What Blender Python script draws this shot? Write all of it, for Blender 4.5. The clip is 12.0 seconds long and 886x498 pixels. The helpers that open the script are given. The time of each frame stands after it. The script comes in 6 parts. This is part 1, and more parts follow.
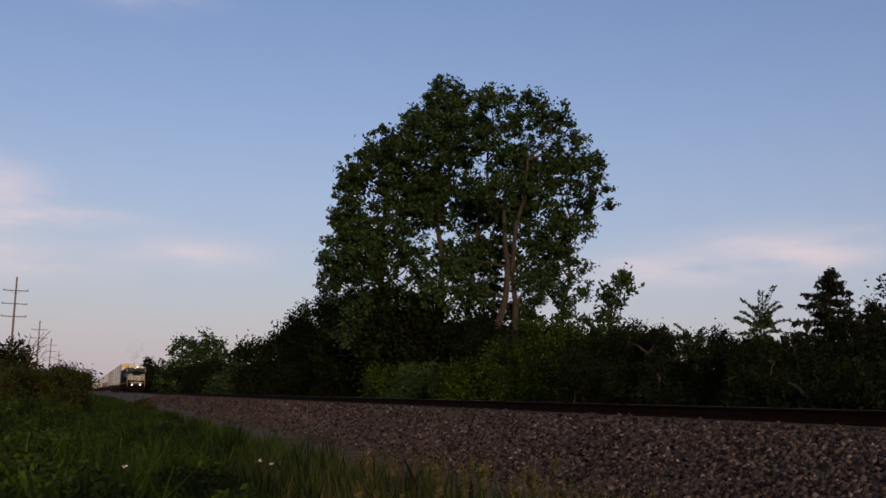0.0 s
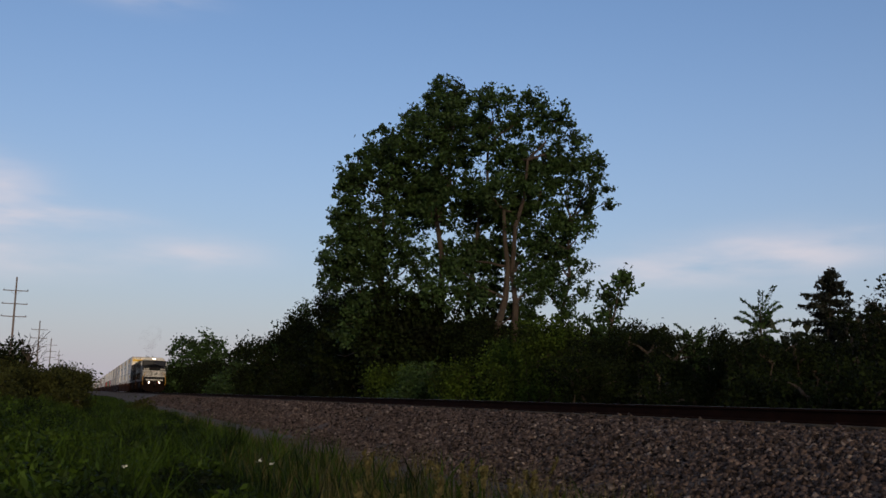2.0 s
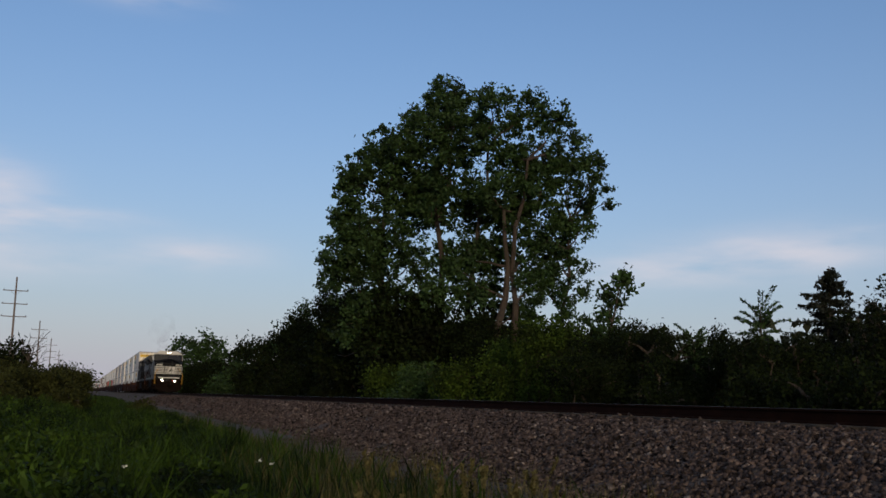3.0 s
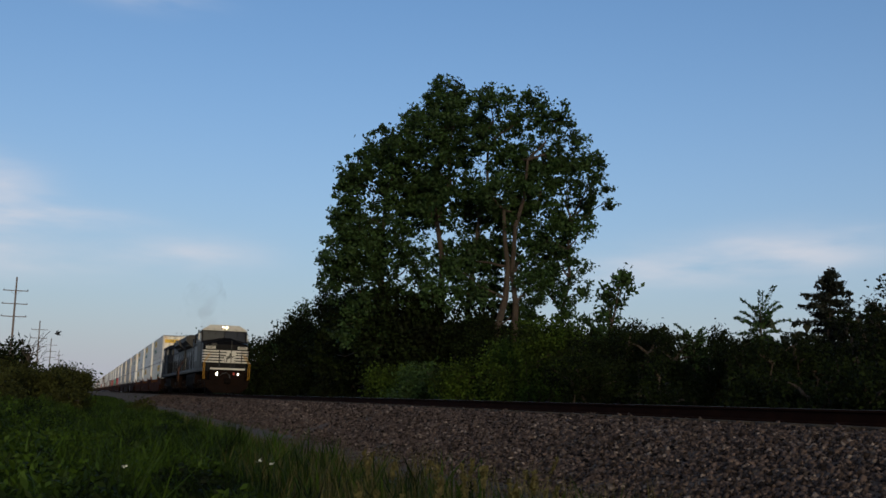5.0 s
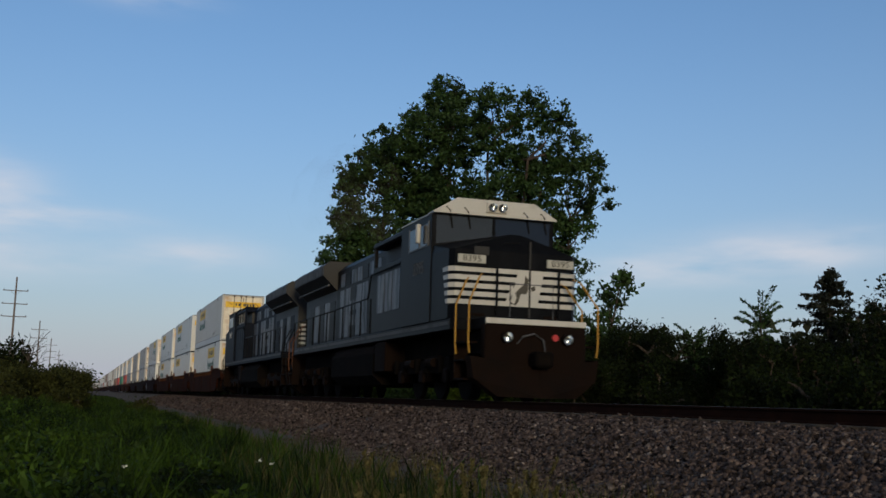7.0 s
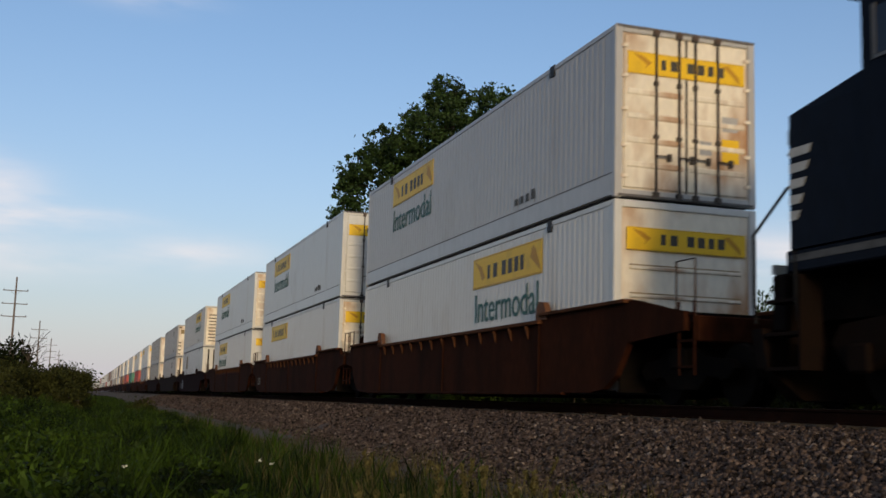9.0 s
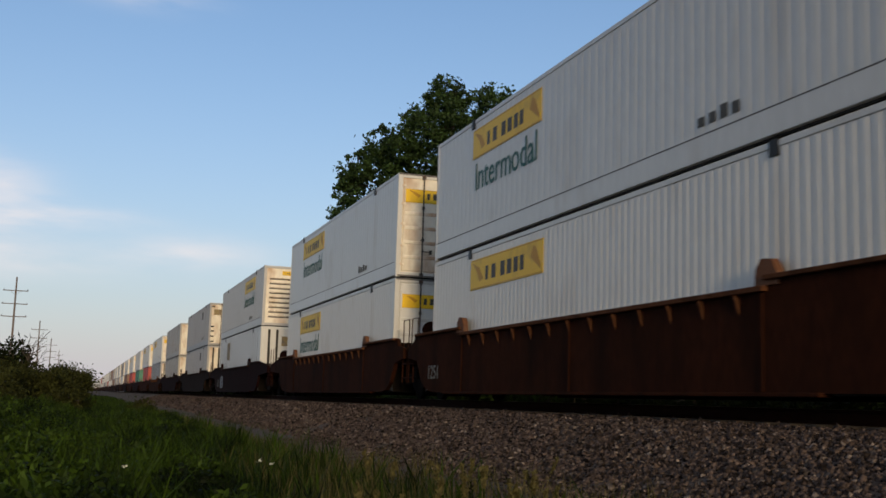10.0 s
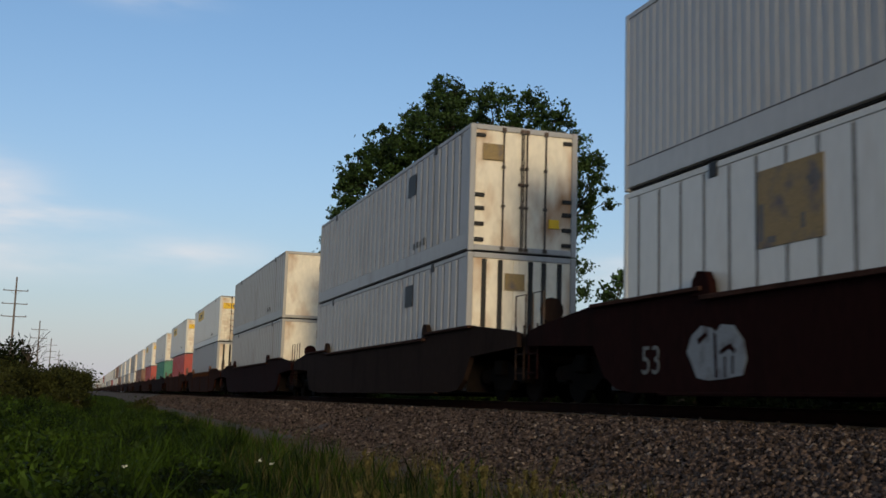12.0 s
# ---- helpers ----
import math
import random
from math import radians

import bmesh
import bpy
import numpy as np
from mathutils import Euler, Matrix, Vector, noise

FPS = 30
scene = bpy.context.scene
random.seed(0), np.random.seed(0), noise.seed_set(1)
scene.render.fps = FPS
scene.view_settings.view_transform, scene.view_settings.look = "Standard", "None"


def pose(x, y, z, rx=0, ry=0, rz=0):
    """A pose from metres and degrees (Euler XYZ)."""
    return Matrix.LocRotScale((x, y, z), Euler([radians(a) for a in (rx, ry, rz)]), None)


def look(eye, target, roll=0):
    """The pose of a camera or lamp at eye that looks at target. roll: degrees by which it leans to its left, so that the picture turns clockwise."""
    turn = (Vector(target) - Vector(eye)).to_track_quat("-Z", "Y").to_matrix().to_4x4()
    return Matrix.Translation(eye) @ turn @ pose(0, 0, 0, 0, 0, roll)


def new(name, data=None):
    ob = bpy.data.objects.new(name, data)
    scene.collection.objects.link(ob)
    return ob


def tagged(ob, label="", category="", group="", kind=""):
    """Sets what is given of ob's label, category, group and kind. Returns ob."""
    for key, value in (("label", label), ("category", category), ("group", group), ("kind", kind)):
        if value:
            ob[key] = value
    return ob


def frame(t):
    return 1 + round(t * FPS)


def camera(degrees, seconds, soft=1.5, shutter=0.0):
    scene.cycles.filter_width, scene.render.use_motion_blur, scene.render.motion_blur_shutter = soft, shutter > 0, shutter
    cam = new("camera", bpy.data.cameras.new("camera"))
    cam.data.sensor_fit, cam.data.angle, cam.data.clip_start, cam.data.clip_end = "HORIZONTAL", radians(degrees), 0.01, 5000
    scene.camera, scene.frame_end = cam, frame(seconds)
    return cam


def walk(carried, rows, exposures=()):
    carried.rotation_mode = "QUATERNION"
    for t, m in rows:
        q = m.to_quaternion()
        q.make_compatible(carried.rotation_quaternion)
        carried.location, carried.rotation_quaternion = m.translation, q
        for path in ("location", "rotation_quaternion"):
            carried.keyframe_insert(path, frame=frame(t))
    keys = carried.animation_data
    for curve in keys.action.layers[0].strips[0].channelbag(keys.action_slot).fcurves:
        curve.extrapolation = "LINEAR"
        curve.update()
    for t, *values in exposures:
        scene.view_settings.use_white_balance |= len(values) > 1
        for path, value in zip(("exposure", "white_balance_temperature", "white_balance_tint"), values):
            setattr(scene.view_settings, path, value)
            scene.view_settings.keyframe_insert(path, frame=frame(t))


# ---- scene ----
# ---------------------------------------------------------------- camera
EYE = Vector((0.0, 0.0, -0.045))
FORWARD = Vector((-0.94283, 0.303445, 0.137814))
cam = camera(44.05, 12.0, soft=1.6, shutter=0.1)
walk(cam, [(0.0, look(EYE, EYE + FORWARD * 10, 1.722)), (12.0, look(EYE, EYE + FORWARD * 10, 1.722))],
     exposures=[(0.0, 0.32, 7000, 19), (1.0, 0.32, 6800, 16), (2.0, 0.32, 6400, 9), (3.0, 0.31, 6200, 6), (5.0, 0.30, 6000, 1), (7.0, 0.30, 5950, 0), (8.2, 0.52, 6250, 3),
                (9.0, 0.64, 6700, 4), (10.5, 0.61, 6750, 4), (11.5, 0.55, 6500, 1), (12.0, 0.54, 6450, 0)])

# ---------------------------------------------------------------- sky and sun
SUN_ELEVATION, SUN_BEARING = radians(8.0), radians(98.0)      # bearing from +Y towards +X
world = bpy.data.worlds.new("evening_sky")
scene.world = world
world.use_nodes = True
wt = world.node_tree
for n in list(wt.nodes):
    wt.nodes.remove(n)


def wnode(kind, **values):
    n = wt.nodes.new(kind)
    for k, v in values.items():
        n.inputs[int(k[1:])].default_value = v
    return n


def wmath(op, a, b=None, c=None):
    n = wt.nodes.new("ShaderNodeMath")
    n.operation = op
    for slot, v in enumerate((a, b, c)):
        if v is None:
            continue
        if isinstance(v, (int, float)):
            n.inputs[slot].default_value = v
        else:
            wt.links.new(v, n.inputs[slot])
    return n.outputs[0]


sky = wt.nodes.new("ShaderNodeTexSky")
sky.sky_type, sky.sun_disc = "NISHITA", False
sky.sun_elevation, sky.sun_rotation = SUN_ELEVATION, SUN_BEARING
sky.air_density, sky.dust_density, sky.ozone_density = 1.0, 1.0, 2.2
coord = wt.nodes.new("ShaderNodeTexCoord")
split = wt.nodes.new("ShaderNodeSeparateXYZ")
wt.links.new(coord.outputs["Generated"], split.inputs[0])
dx, dy, dz = split.outputs
up = wmath("MAXIMUM", dz, 0.0)
west = wmath("MAXIMUM", wmath("MULTIPLY", dx, -1.0), 0.05)
side = wmath("DIVIDE", dy, west)
rise = wmath("DIVIDE", dz, west)
# soft haze towards the horizon, all round
haze = wmath("POWER", 2.718, wmath("MULTIPLY", up, -6.0))
# thin drifts of cloud, drawn out sideways
stretch = wt.nodes.new("ShaderNodeMapping")
stretch.inputs["Scale"].default_value = (9.0, 9.0, 40.0)
wt.links.new(coord.outputs["Generated"], stretch.inputs[0])
drift = wt.nodes.new("ShaderNodeTexNoise")
drift.inputs["Scale"].default_value, drift.inputs["Detail"].default_value, drift.inputs["Roughness"].default_value = 1.0, 6.0, 0.5
wt.links.new(stretch.outputs[0], drift.inputs["Vector"])


def bank(side0, rise0, wide, tall, lean=0.0):
    a = wmath("DIVIDE", wmath("SUBTRACT", side, side0), wide)
    r = wmath("SUBTRACT", wmath("SUBTRACT", rise, rise0), wmath("MULTIPLY", wmath("SUBTRACT", side, side0), lean))
    b = wmath("DIVIDE", r, tall)
    d = wmath("ADD", wmath("MULTIPLY", a, a), wmath("MULTIPLY", b, b))
    return wmath("POWER", 2.718, wmath("MULTIPLY", d, -1.0))


banks = bank(-0.095, 0.180, 0.045, 0.026, -0.20)
for b in ((-0.03, 0.150, 0.065, 0.010, 0.03), (-0.09, 0.146, 0.05, 0.022, 0.0), (0.085, 0.126, 0.055, 0.014, 0.02), (0.72, 0.176, 0.16, 0.022, 0.14), (0.60, 0.145, 0.16, 0.018, 0.10),
          (0.026, 0.360, 0.05, 0.012, 0.0), (-0.10, 0.112, 0.12, 0.016, 0.0)):
    banks = wmath("ADD", banks, bank(*b))
streak = wt.nodes.new("ShaderNodeMapRange")
streak.inputs[1].default_value, streak.inputs[2].default_value = 0.28, 0.78
wt.links.new(drift.outputs[0], streak.inputs[0])
cloud = wmath("MINIMUM", wmath("MULTIPLY", wmath("MULTIPLY", banks, streak.outputs[0]), 0.85), 0.8)
thin = wmath("MULTIPLY", haze, 0.90)
mix1 = wt.nodes.new("ShaderNodeMix")
mix1.data_type = "RGBA"
wt.links.new(thin, mix1.inputs[0])
clear = wt.nodes.new("ShaderNodeMix")
clear.data_type, clear.blend_type = "RGBA", "MULTIPLY"
clear.inputs[0].default_value, clear.inputs[7].default_value = 1.0, (1.02, 1.14, 1.40, 1)
wt.links.new(sky.outputs[0], clear.inputs[6])
wt.links.new(clear.outputs[2], mix1.inputs[6])
mix1.inputs[7].default_value = (4.25, 3.9, 4.6, 1)
mix2 = wt.nodes.new("ShaderNodeMix")
mix2.data_type = "RGBA"
wt.links.new(cloud, mix2.inputs[0])
wt.links.new(mix1.outputs[2], mix2.inputs[6])
mix2.inputs[7].default_value = (6.2, 5.6, 5.9, 1)
# unseen overhead patch of grey sky, added to warm the light from above
overhead_fill = wt.nodes.new("ShaderNodeMapRange")
overhead_fill.interpolation_type = "SMOOTHSTEP"
for slot, value in ((1, 0.42), (2, 0.85), (3, 0.0), (4, 0.8)):
    overhead_fill.inputs[slot].default_value = value
wt.links.new(up, overhead_fill.inputs[0])
mix3 = wt.nodes.new("ShaderNodeMix")
mix3.data_type = "RGBA"
wt.links.new(overhead_fill.outputs[0], mix3.inputs[0])
wt.links.new(mix2.outputs[2], mix3.inputs[6])
mix3.inputs[7].default_value = (2.3, 2.0, 1.75, 1)
back = wt.nodes.new("ShaderNodeBackground")
back.inputs[1].default_value = 0.095
wt.links.new(mix3.outputs[2], back.inputs[0])
wout = wt.nodes.new("ShaderNodeOutputWorld")
wt.links.new(back.outputs[0], wout.inputs[0])

sun_data = bpy.data.lights.new("sun", "SUN")
sun_data.energy, sun_data.angle, sun_data.color = 1.5, radians(8), (1.0, 0.74, 0.47)
sun = new("sun", sun_data)
SUN_WAY = Vector((math.sin(SUN_BEARING) * math.cos(SUN_ELEVATION), math.cos(SUN_BEARING) * math.cos(SUN_ELEVATION), math.sin(SUN_ELEVATION)))
sun.matrix_world = look(SUN_WAY * 50, (0, 0, 0))


# ---------------------------------------------------------------- materials
def material(name, color, rough=0.6, metal=0.0, spots=None, spot_scale=3.0, spot_range=(0.5, 0.7), grain=0.12, grain_scale=40.0,
             bump=0.0, bump_scale=60.0, island=0.0, each=0.0, glow=None, through_light=0.0, stretch_z=1.0, spec=0.4):
    """One procedural surface: a base colour with fine grain, larger spots of a second colour, relief, and a shift from
    piece to piece.
    """
    m = bpy.data.materials.new(name)
    m.use_nodes = True
    nt = m.node_tree
    p = nt.nodes["Principled BSDF"]
    p.inputs["Roughness"].default_value, p.inputs["Metallic"].default_value = rough, metal
    p.inputs["Specular IOR Level"].default_value = spec
    tc = nt.nodes.new("ShaderNodeTexCoord")
    mp = nt.nodes.new("ShaderNodeMapping")
    mp.inputs["Scale"].default_value = (1, 1, stretch_z)
    nt.links.new(tc.outputs["Object"], mp.inputs[0])

    def noise_of(scale, detail=5.0, mapped=True):
        t = nt.nodes.new("ShaderNodeTexNoise")
        t.inputs["Scale"].default_value, t.inputs["Detail"].default_value = scale, detail
        nt.links.new(mp.outputs[0] if mapped else tc.outputs["Object"], t.inputs["Vector"])
        return t.outputs[0]

    def spread(value, a, b, lo, hi):
        r = nt.nodes.new("ShaderNodeMapRange")
        for k, v in zip((1, 2, 3, 4), (a, b, lo, hi)):
            r.inputs[k].default_value = v
        nt.links.new(value, r.inputs[0])
        return r.outputs[0]

    def mixed(factor, a, b, mode="MIX"):
        x = nt.nodes.new("ShaderNodeMix")
        x.data_type, x.blend_type = "RGBA", mode
        for slot, v in ((0, factor), (6, a), (7, b)):
            if isinstance(v, (int, float)):
                x.inputs[slot].default_value = v
            elif isinstance(v, tuple):
                x.inputs[slot].default_value = (*v, 1)
            else:
                nt.links.new(v, x.inputs[slot])
        return x.outputs[2]

    def grey(value):
        c = nt.nodes.new("ShaderNodeCombineColor")
        for k in range(3):
            nt.links.new(value, c.inputs[k])
        return c.outputs[0]

    out = mixed(1.0, color, grey(spread(noise_of(grain_scale), 0.25, 0.75, 1 - grain, 1 + grain)), "MULTIPLY")
    if spots:
        out = mixed(spread(noise_of(spot_scale, 7.0), *spot_range, 0.0, 1.0), out, spots)
    for amount, kind, socket in ((island, "ShaderNodeNewGeometry", "Random Per Island"), (each, "ShaderNodeObjectInfo", "Random")):
        if amount:
            r = nt.nodes.new(kind)
            out = mixed(1.0, out, grey(spread(r.outputs[socket], 0, 1, 1 - amount, 1 + amount)), "MULTIPLY")
    nt.links.new(out, p.inputs["Base Color"])
    if bump:
        b = nt.nodes.new("ShaderNodeBump")
        b.inputs["Strength"].default_value, b.inputs["Distance"].default_value = bump, 0.02
        nt.links.new(noise_of(bump_scale), b.inputs["Height"])
        nt.links.new(b.outputs[0], p.inputs["Normal"])
    if glow:
        p.inputs["Emission Color"].default_value, p.inputs["Emission Strength"].default_value = (*glow[:3], 1), glow[3]
    if through_light:
        t = nt.nodes.new("ShaderNodeBsdfTranslucent")
        nt.links.new(out, t.inputs[0])
        x = nt.nodes.new("ShaderNodeMixShader")
        x.inputs[0].default_value = through_light
        nt.links.new(p.outputs[0], x.inputs[1])
        nt.links.new(t.outputs[0], x.inputs[2])
        nt.links.new(x.outputs[0], nt.nodes["Material Output"].inputs[0])
    return m


M_EARTH = material("earth", (0.0168, 0.018, 0.0078), 0.95, spots=(0.018, 0.0132, 0.0084), spot_scale=0.6, grain=0.4, bump=0.6, bump_scale=12)
M_GRAVEL = material("fine_gravel", (0.050, 0.037, 0.032), 0.95, spots=(0.0385, 0.0308, 0.0266), spot_scale=0.5, spot_range=(0.45, 0.7), grain=0.6, grain_scale=22, bump=0.9, bump_scale=30)
M_STONE = material("ballast_stone", (0.056, 0.041, 0.036), 0.9, spec=0.1, grain=0.3, grain_scale=30, bump=0.4, bump_scale=60, island=0.95)
M_PALESTONE = material("pale_ballast_stone", (0.125, 0.100, 0.088), 0.9, spec=0.15, grain=0.3, grain_scale=30, bump=0.4, bump_scale=60, island=0.6)
M_STONE1 = material("loose_stone", (0.17, 0.135, 0.115), 0.9, spec=0.15, grain=0.3, grain_scale=30, bump=0.4, bump_scale=60, each=0.5)
M_RAIL = material("rusty_rail", (0.011, 0.0042, 0.0028), 0.9, 0.0, spec=0.04, spots=(0.018, 0.007, 0.0042), spot_scale=4, grain=0.3)
M_HEAD = material("worn_rail_head", (0.10, 0.085, 0.075), 0.5, 0.6, grain=0.15)
M_TIE = material("creosoted_tie", (0.015, 0.011, 0.0085), 0.9, spots=(0.0425, 0.035, 0.029), grain=0.4, bump=0.5, each=0.25)
# Leaf, grass and weed spots are broad noise patches of a darker green.
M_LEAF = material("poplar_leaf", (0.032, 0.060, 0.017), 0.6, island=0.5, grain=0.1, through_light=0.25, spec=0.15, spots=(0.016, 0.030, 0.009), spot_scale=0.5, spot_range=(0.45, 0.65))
# Near-black green: the shade low in the thicket is put into the leaf colour.
M_LEAF2 = material("shade_darkened_foliage", (0.0092, 0.0150, 0.0032), 0.7, island=0.55, grain=0.1, through_light=0.2, spec=0.08, spots=(0.005, 0.007, 0.002), spot_scale=0.7, spot_range=(0.45, 0.62))
# Yellow-green bushes that catch the sun, its brightness mixed into the colour.
M_LEAF3 = material("sunlit_yellow_green_leaf", (0.044, 0.072, 0.010), 0.7, island=0.5, grain=0.1, through_light=0.25, spec=0.08, spots=(0.012, 0.018, 0.004), spot_scale=0.9, spot_range=(0.45, 0.62))
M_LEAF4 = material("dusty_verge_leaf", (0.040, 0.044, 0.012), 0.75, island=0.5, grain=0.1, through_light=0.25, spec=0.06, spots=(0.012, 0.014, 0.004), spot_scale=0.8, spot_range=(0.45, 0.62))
M_NEEDLE = material("conifer_needle", (0.0084, 0.0108, 0.006), 0.65, island=0.4, grain=0.1, spec=0.2)
M_FARWOOD = material("far_leaf", (0.024, 0.0272, 0.016), 0.8, island=0.3, grain=0.1, spec=0.1)
M_BARK = material("grey_bark", (0.042, 0.0302, 0.021), 0.9, spots=(0.021, 0.0151, 0.0109), spot_scale=6, grain=0.3, bump=0.7, bump_scale=30, stretch_z=0.25)
M_POLE = material("weathered_pole", (0.13, 0.10, 0.085), 0.9, grain=0.3, stretch_z=0.1)
M_WIRE = material("dark_wire", (0.05, 0.05, 0.055), 0.5)
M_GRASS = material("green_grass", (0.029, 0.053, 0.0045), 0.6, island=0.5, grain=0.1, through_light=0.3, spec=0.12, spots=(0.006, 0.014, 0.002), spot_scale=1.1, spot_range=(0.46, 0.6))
M_DRY = material("dry_grass", (0.082, 0.072, 0.026), 0.8, island=0.4, grain=0.1, through_light=0.2, spec=0.2)
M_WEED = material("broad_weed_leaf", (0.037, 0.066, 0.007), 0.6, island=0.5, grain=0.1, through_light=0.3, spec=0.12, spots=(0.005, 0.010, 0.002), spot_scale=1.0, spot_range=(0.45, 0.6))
M_PETAL = material("white_petal", (0.7, 0.7, 0.62), 0.7, grain=0.05)

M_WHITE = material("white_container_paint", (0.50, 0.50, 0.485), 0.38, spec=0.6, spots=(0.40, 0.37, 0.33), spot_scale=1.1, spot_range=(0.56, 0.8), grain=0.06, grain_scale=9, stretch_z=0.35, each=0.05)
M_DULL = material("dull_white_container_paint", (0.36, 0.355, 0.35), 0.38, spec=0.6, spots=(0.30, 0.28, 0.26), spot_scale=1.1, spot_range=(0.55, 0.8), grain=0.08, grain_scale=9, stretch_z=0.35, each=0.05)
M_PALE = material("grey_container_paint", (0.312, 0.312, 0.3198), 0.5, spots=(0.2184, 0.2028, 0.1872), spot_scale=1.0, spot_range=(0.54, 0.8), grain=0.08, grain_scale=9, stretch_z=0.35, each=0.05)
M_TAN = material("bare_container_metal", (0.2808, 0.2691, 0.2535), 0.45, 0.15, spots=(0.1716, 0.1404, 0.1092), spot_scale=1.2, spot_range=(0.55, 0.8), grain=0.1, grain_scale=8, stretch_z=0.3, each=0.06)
# Paler, warmer than the sides: low sun in the base colour, over real stains.
M_ENDW = material("sun_tinted_stained_end", (0.70, 0.64, 0.53), 0.5, spots=(0.36, 0.20, 0.10), spot_scale=1.3, spot_range=(0.47, 0.68), grain=0.1, grain_scale=8, stretch_z=0.5, each=0.06)
M_RED = material("red_container_paint", (0.33, 0.03, 0.025), 0.5, spots=(0.22, 0.04, 0.03), grain=0.1, grain_scale=8)
M_GREEN = material("green_container_paint", (0.03, 0.17, 0.11), 0.5, spots=(0.04, 0.1, 0.07), grain=0.1, grain_scale=8)
M_BROWN = material("brown_container_paint", (0.17, 0.085, 0.055), 0.55, spots=(0.1, 0.05, 0.035), grain=0.1, grain_scale=8)
M_BLUE = material("blue_container_paint", (0.05, 0.09, 0.2), 0.5, grain=0.1, grain_scale=8)
M_YELLOW = material("yellow_panel", (0.70, 0.44, 0.006), 0.5, spots=(0.45, 0.28, 0.015), spot_scale=2, spot_range=(0.55, 0.8), grain=0.06)
M_INK = material("dark_lettering", (0.045, 0.04, 0.03), 0.6, grain=0.1)
M_TEAL = material("teal_lettering", (0.006, 0.075, 0.065), 0.55, grain=0.1)
M_GAP = material("dark_gap_steel", (0.006, 0.0052, 0.005), 0.6, grain=0.2)
# Grey for painted post shadows, dark edge strips and worn patches.
M_SHADEGRIME = material("shadow_and_grime_grey", (0.10, 0.095, 0.095), 0.7, grain=0.3, grain_scale=12, stretch_z=0.3)
M_STEEL = material("grimy_lock_bar", (0.055, 0.045, 0.038), 0.6, 0.2, spots=(0.09, 0.05, 0.03), grain=0.2)
M_GOLD = material("darker_gold_mark", (0.42, 0.21, 0.004), 0.55, grain=0.12)
M_PANEL = material("brown_panel", (0.22, 0.155, 0.065), 0.6, spots=(0.10, 0.085, 0.09), spot_scale=3, grain=0.25)
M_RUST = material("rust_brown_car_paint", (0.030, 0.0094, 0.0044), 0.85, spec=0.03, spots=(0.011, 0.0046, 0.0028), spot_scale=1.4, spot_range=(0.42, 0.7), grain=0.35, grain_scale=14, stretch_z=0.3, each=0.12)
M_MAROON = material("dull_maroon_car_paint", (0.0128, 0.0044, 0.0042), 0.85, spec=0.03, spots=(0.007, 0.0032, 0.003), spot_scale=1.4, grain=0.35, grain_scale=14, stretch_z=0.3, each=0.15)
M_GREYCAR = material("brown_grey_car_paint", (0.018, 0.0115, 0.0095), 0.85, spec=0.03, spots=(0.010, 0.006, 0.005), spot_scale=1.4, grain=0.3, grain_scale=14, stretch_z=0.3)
M_FLANGE = material("weathered_rust_flange", (0.075, 0.030, 0.014), 0.85, spec=0.05, spots=(0.035, 0.015, 0.008), spot_scale=2.2, grain=0.35, grain_scale=14, each=0.1)
M_DUSTFLANGE = material("dusty_brown_flange", (0.034, 0.017, 0.013), 0.85, spec=0.05, spots=(0.015, 0.008, 0.006), spot_scale=2.2, grain=0.35, grain_scale=14, each=0.1)
M_ORANGE_RUST = material("orange_rust", (0.105, 0.0385, 0.014), 0.85, spots=(0.091, 0.042, 0.0245), spot_scale=3, grain=0.3)
# Near-black bases put the shade below cars and locomotives into iron and wheels.
M_TRUCK = material("near_black_truck_iron", (0.0045, 0.0036, 0.0032), 0.9, spec=0.03, spots=(0.0085, 0.0058, 0.0044), spot_scale=3, grain=0.3)
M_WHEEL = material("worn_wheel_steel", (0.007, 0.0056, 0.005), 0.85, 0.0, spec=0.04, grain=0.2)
M_NAVY = material("black_blue_loco_paint", (0.0030, 0.0034, 0.0046), 0.45, spec=0.05, spots=(0.0085, 0.0085, 0.010), spot_scale=1.6, spot_range=(0.52, 0.8), grain=0.35, grain_scale=10, stretch_z=0.4)
M_NAVY2 = material("faded_blue_loco_paint", (0.0036, 0.0058, 0.0125), 0.55, spec=0.05, spots=(0.006, 0.0075, 0.012), spot_scale=1.2, grain=0.3, grain_scale=10, stretch_z=0.4)
M_STRIPE = material("white_loco_paint", (0.425, 0.408, 0.374), 0.5, spots=(0.34, 0.3145, 0.2805), spot_scale=2.5, spot_range=(0.55, 0.8), grain=0.08)
M_GRIME = material("grimy_pilot_paint", (0.0075, 0.0042, 0.003), 0.85, spec=0.05, spots=(0.005, 0.0035, 0.003), spot_scale=2, grain=0.3)
# Pale streaks put sky reflections into the hood colour, along with peeling paint.
M_GRILLE = material("sky_sheen_peeling_paint", (0.125, 0.128, 0.14), 0.5, 0.1, spots=(0.009, 0.009, 0.012), spot_scale=4.5, spot_range=(0.44, 0.60), grain=0.35, stretch_z=0.14)
M_DUSTY = material("dusty_grey_edge", (0.075, 0.073, 0.071), 0.75, spots=(0.022, 0.021, 0.020), spot_scale=3, grain=0.2)
M_BLACKRAIL = material("black_handrail", (0.004, 0.004, 0.0045), 0.6, spec=0.1, grain=0.15)
M_HANDRAIL = material("yellow_handrail", (0.32, 0.168, 0.012), 0.5, grain=0.1)
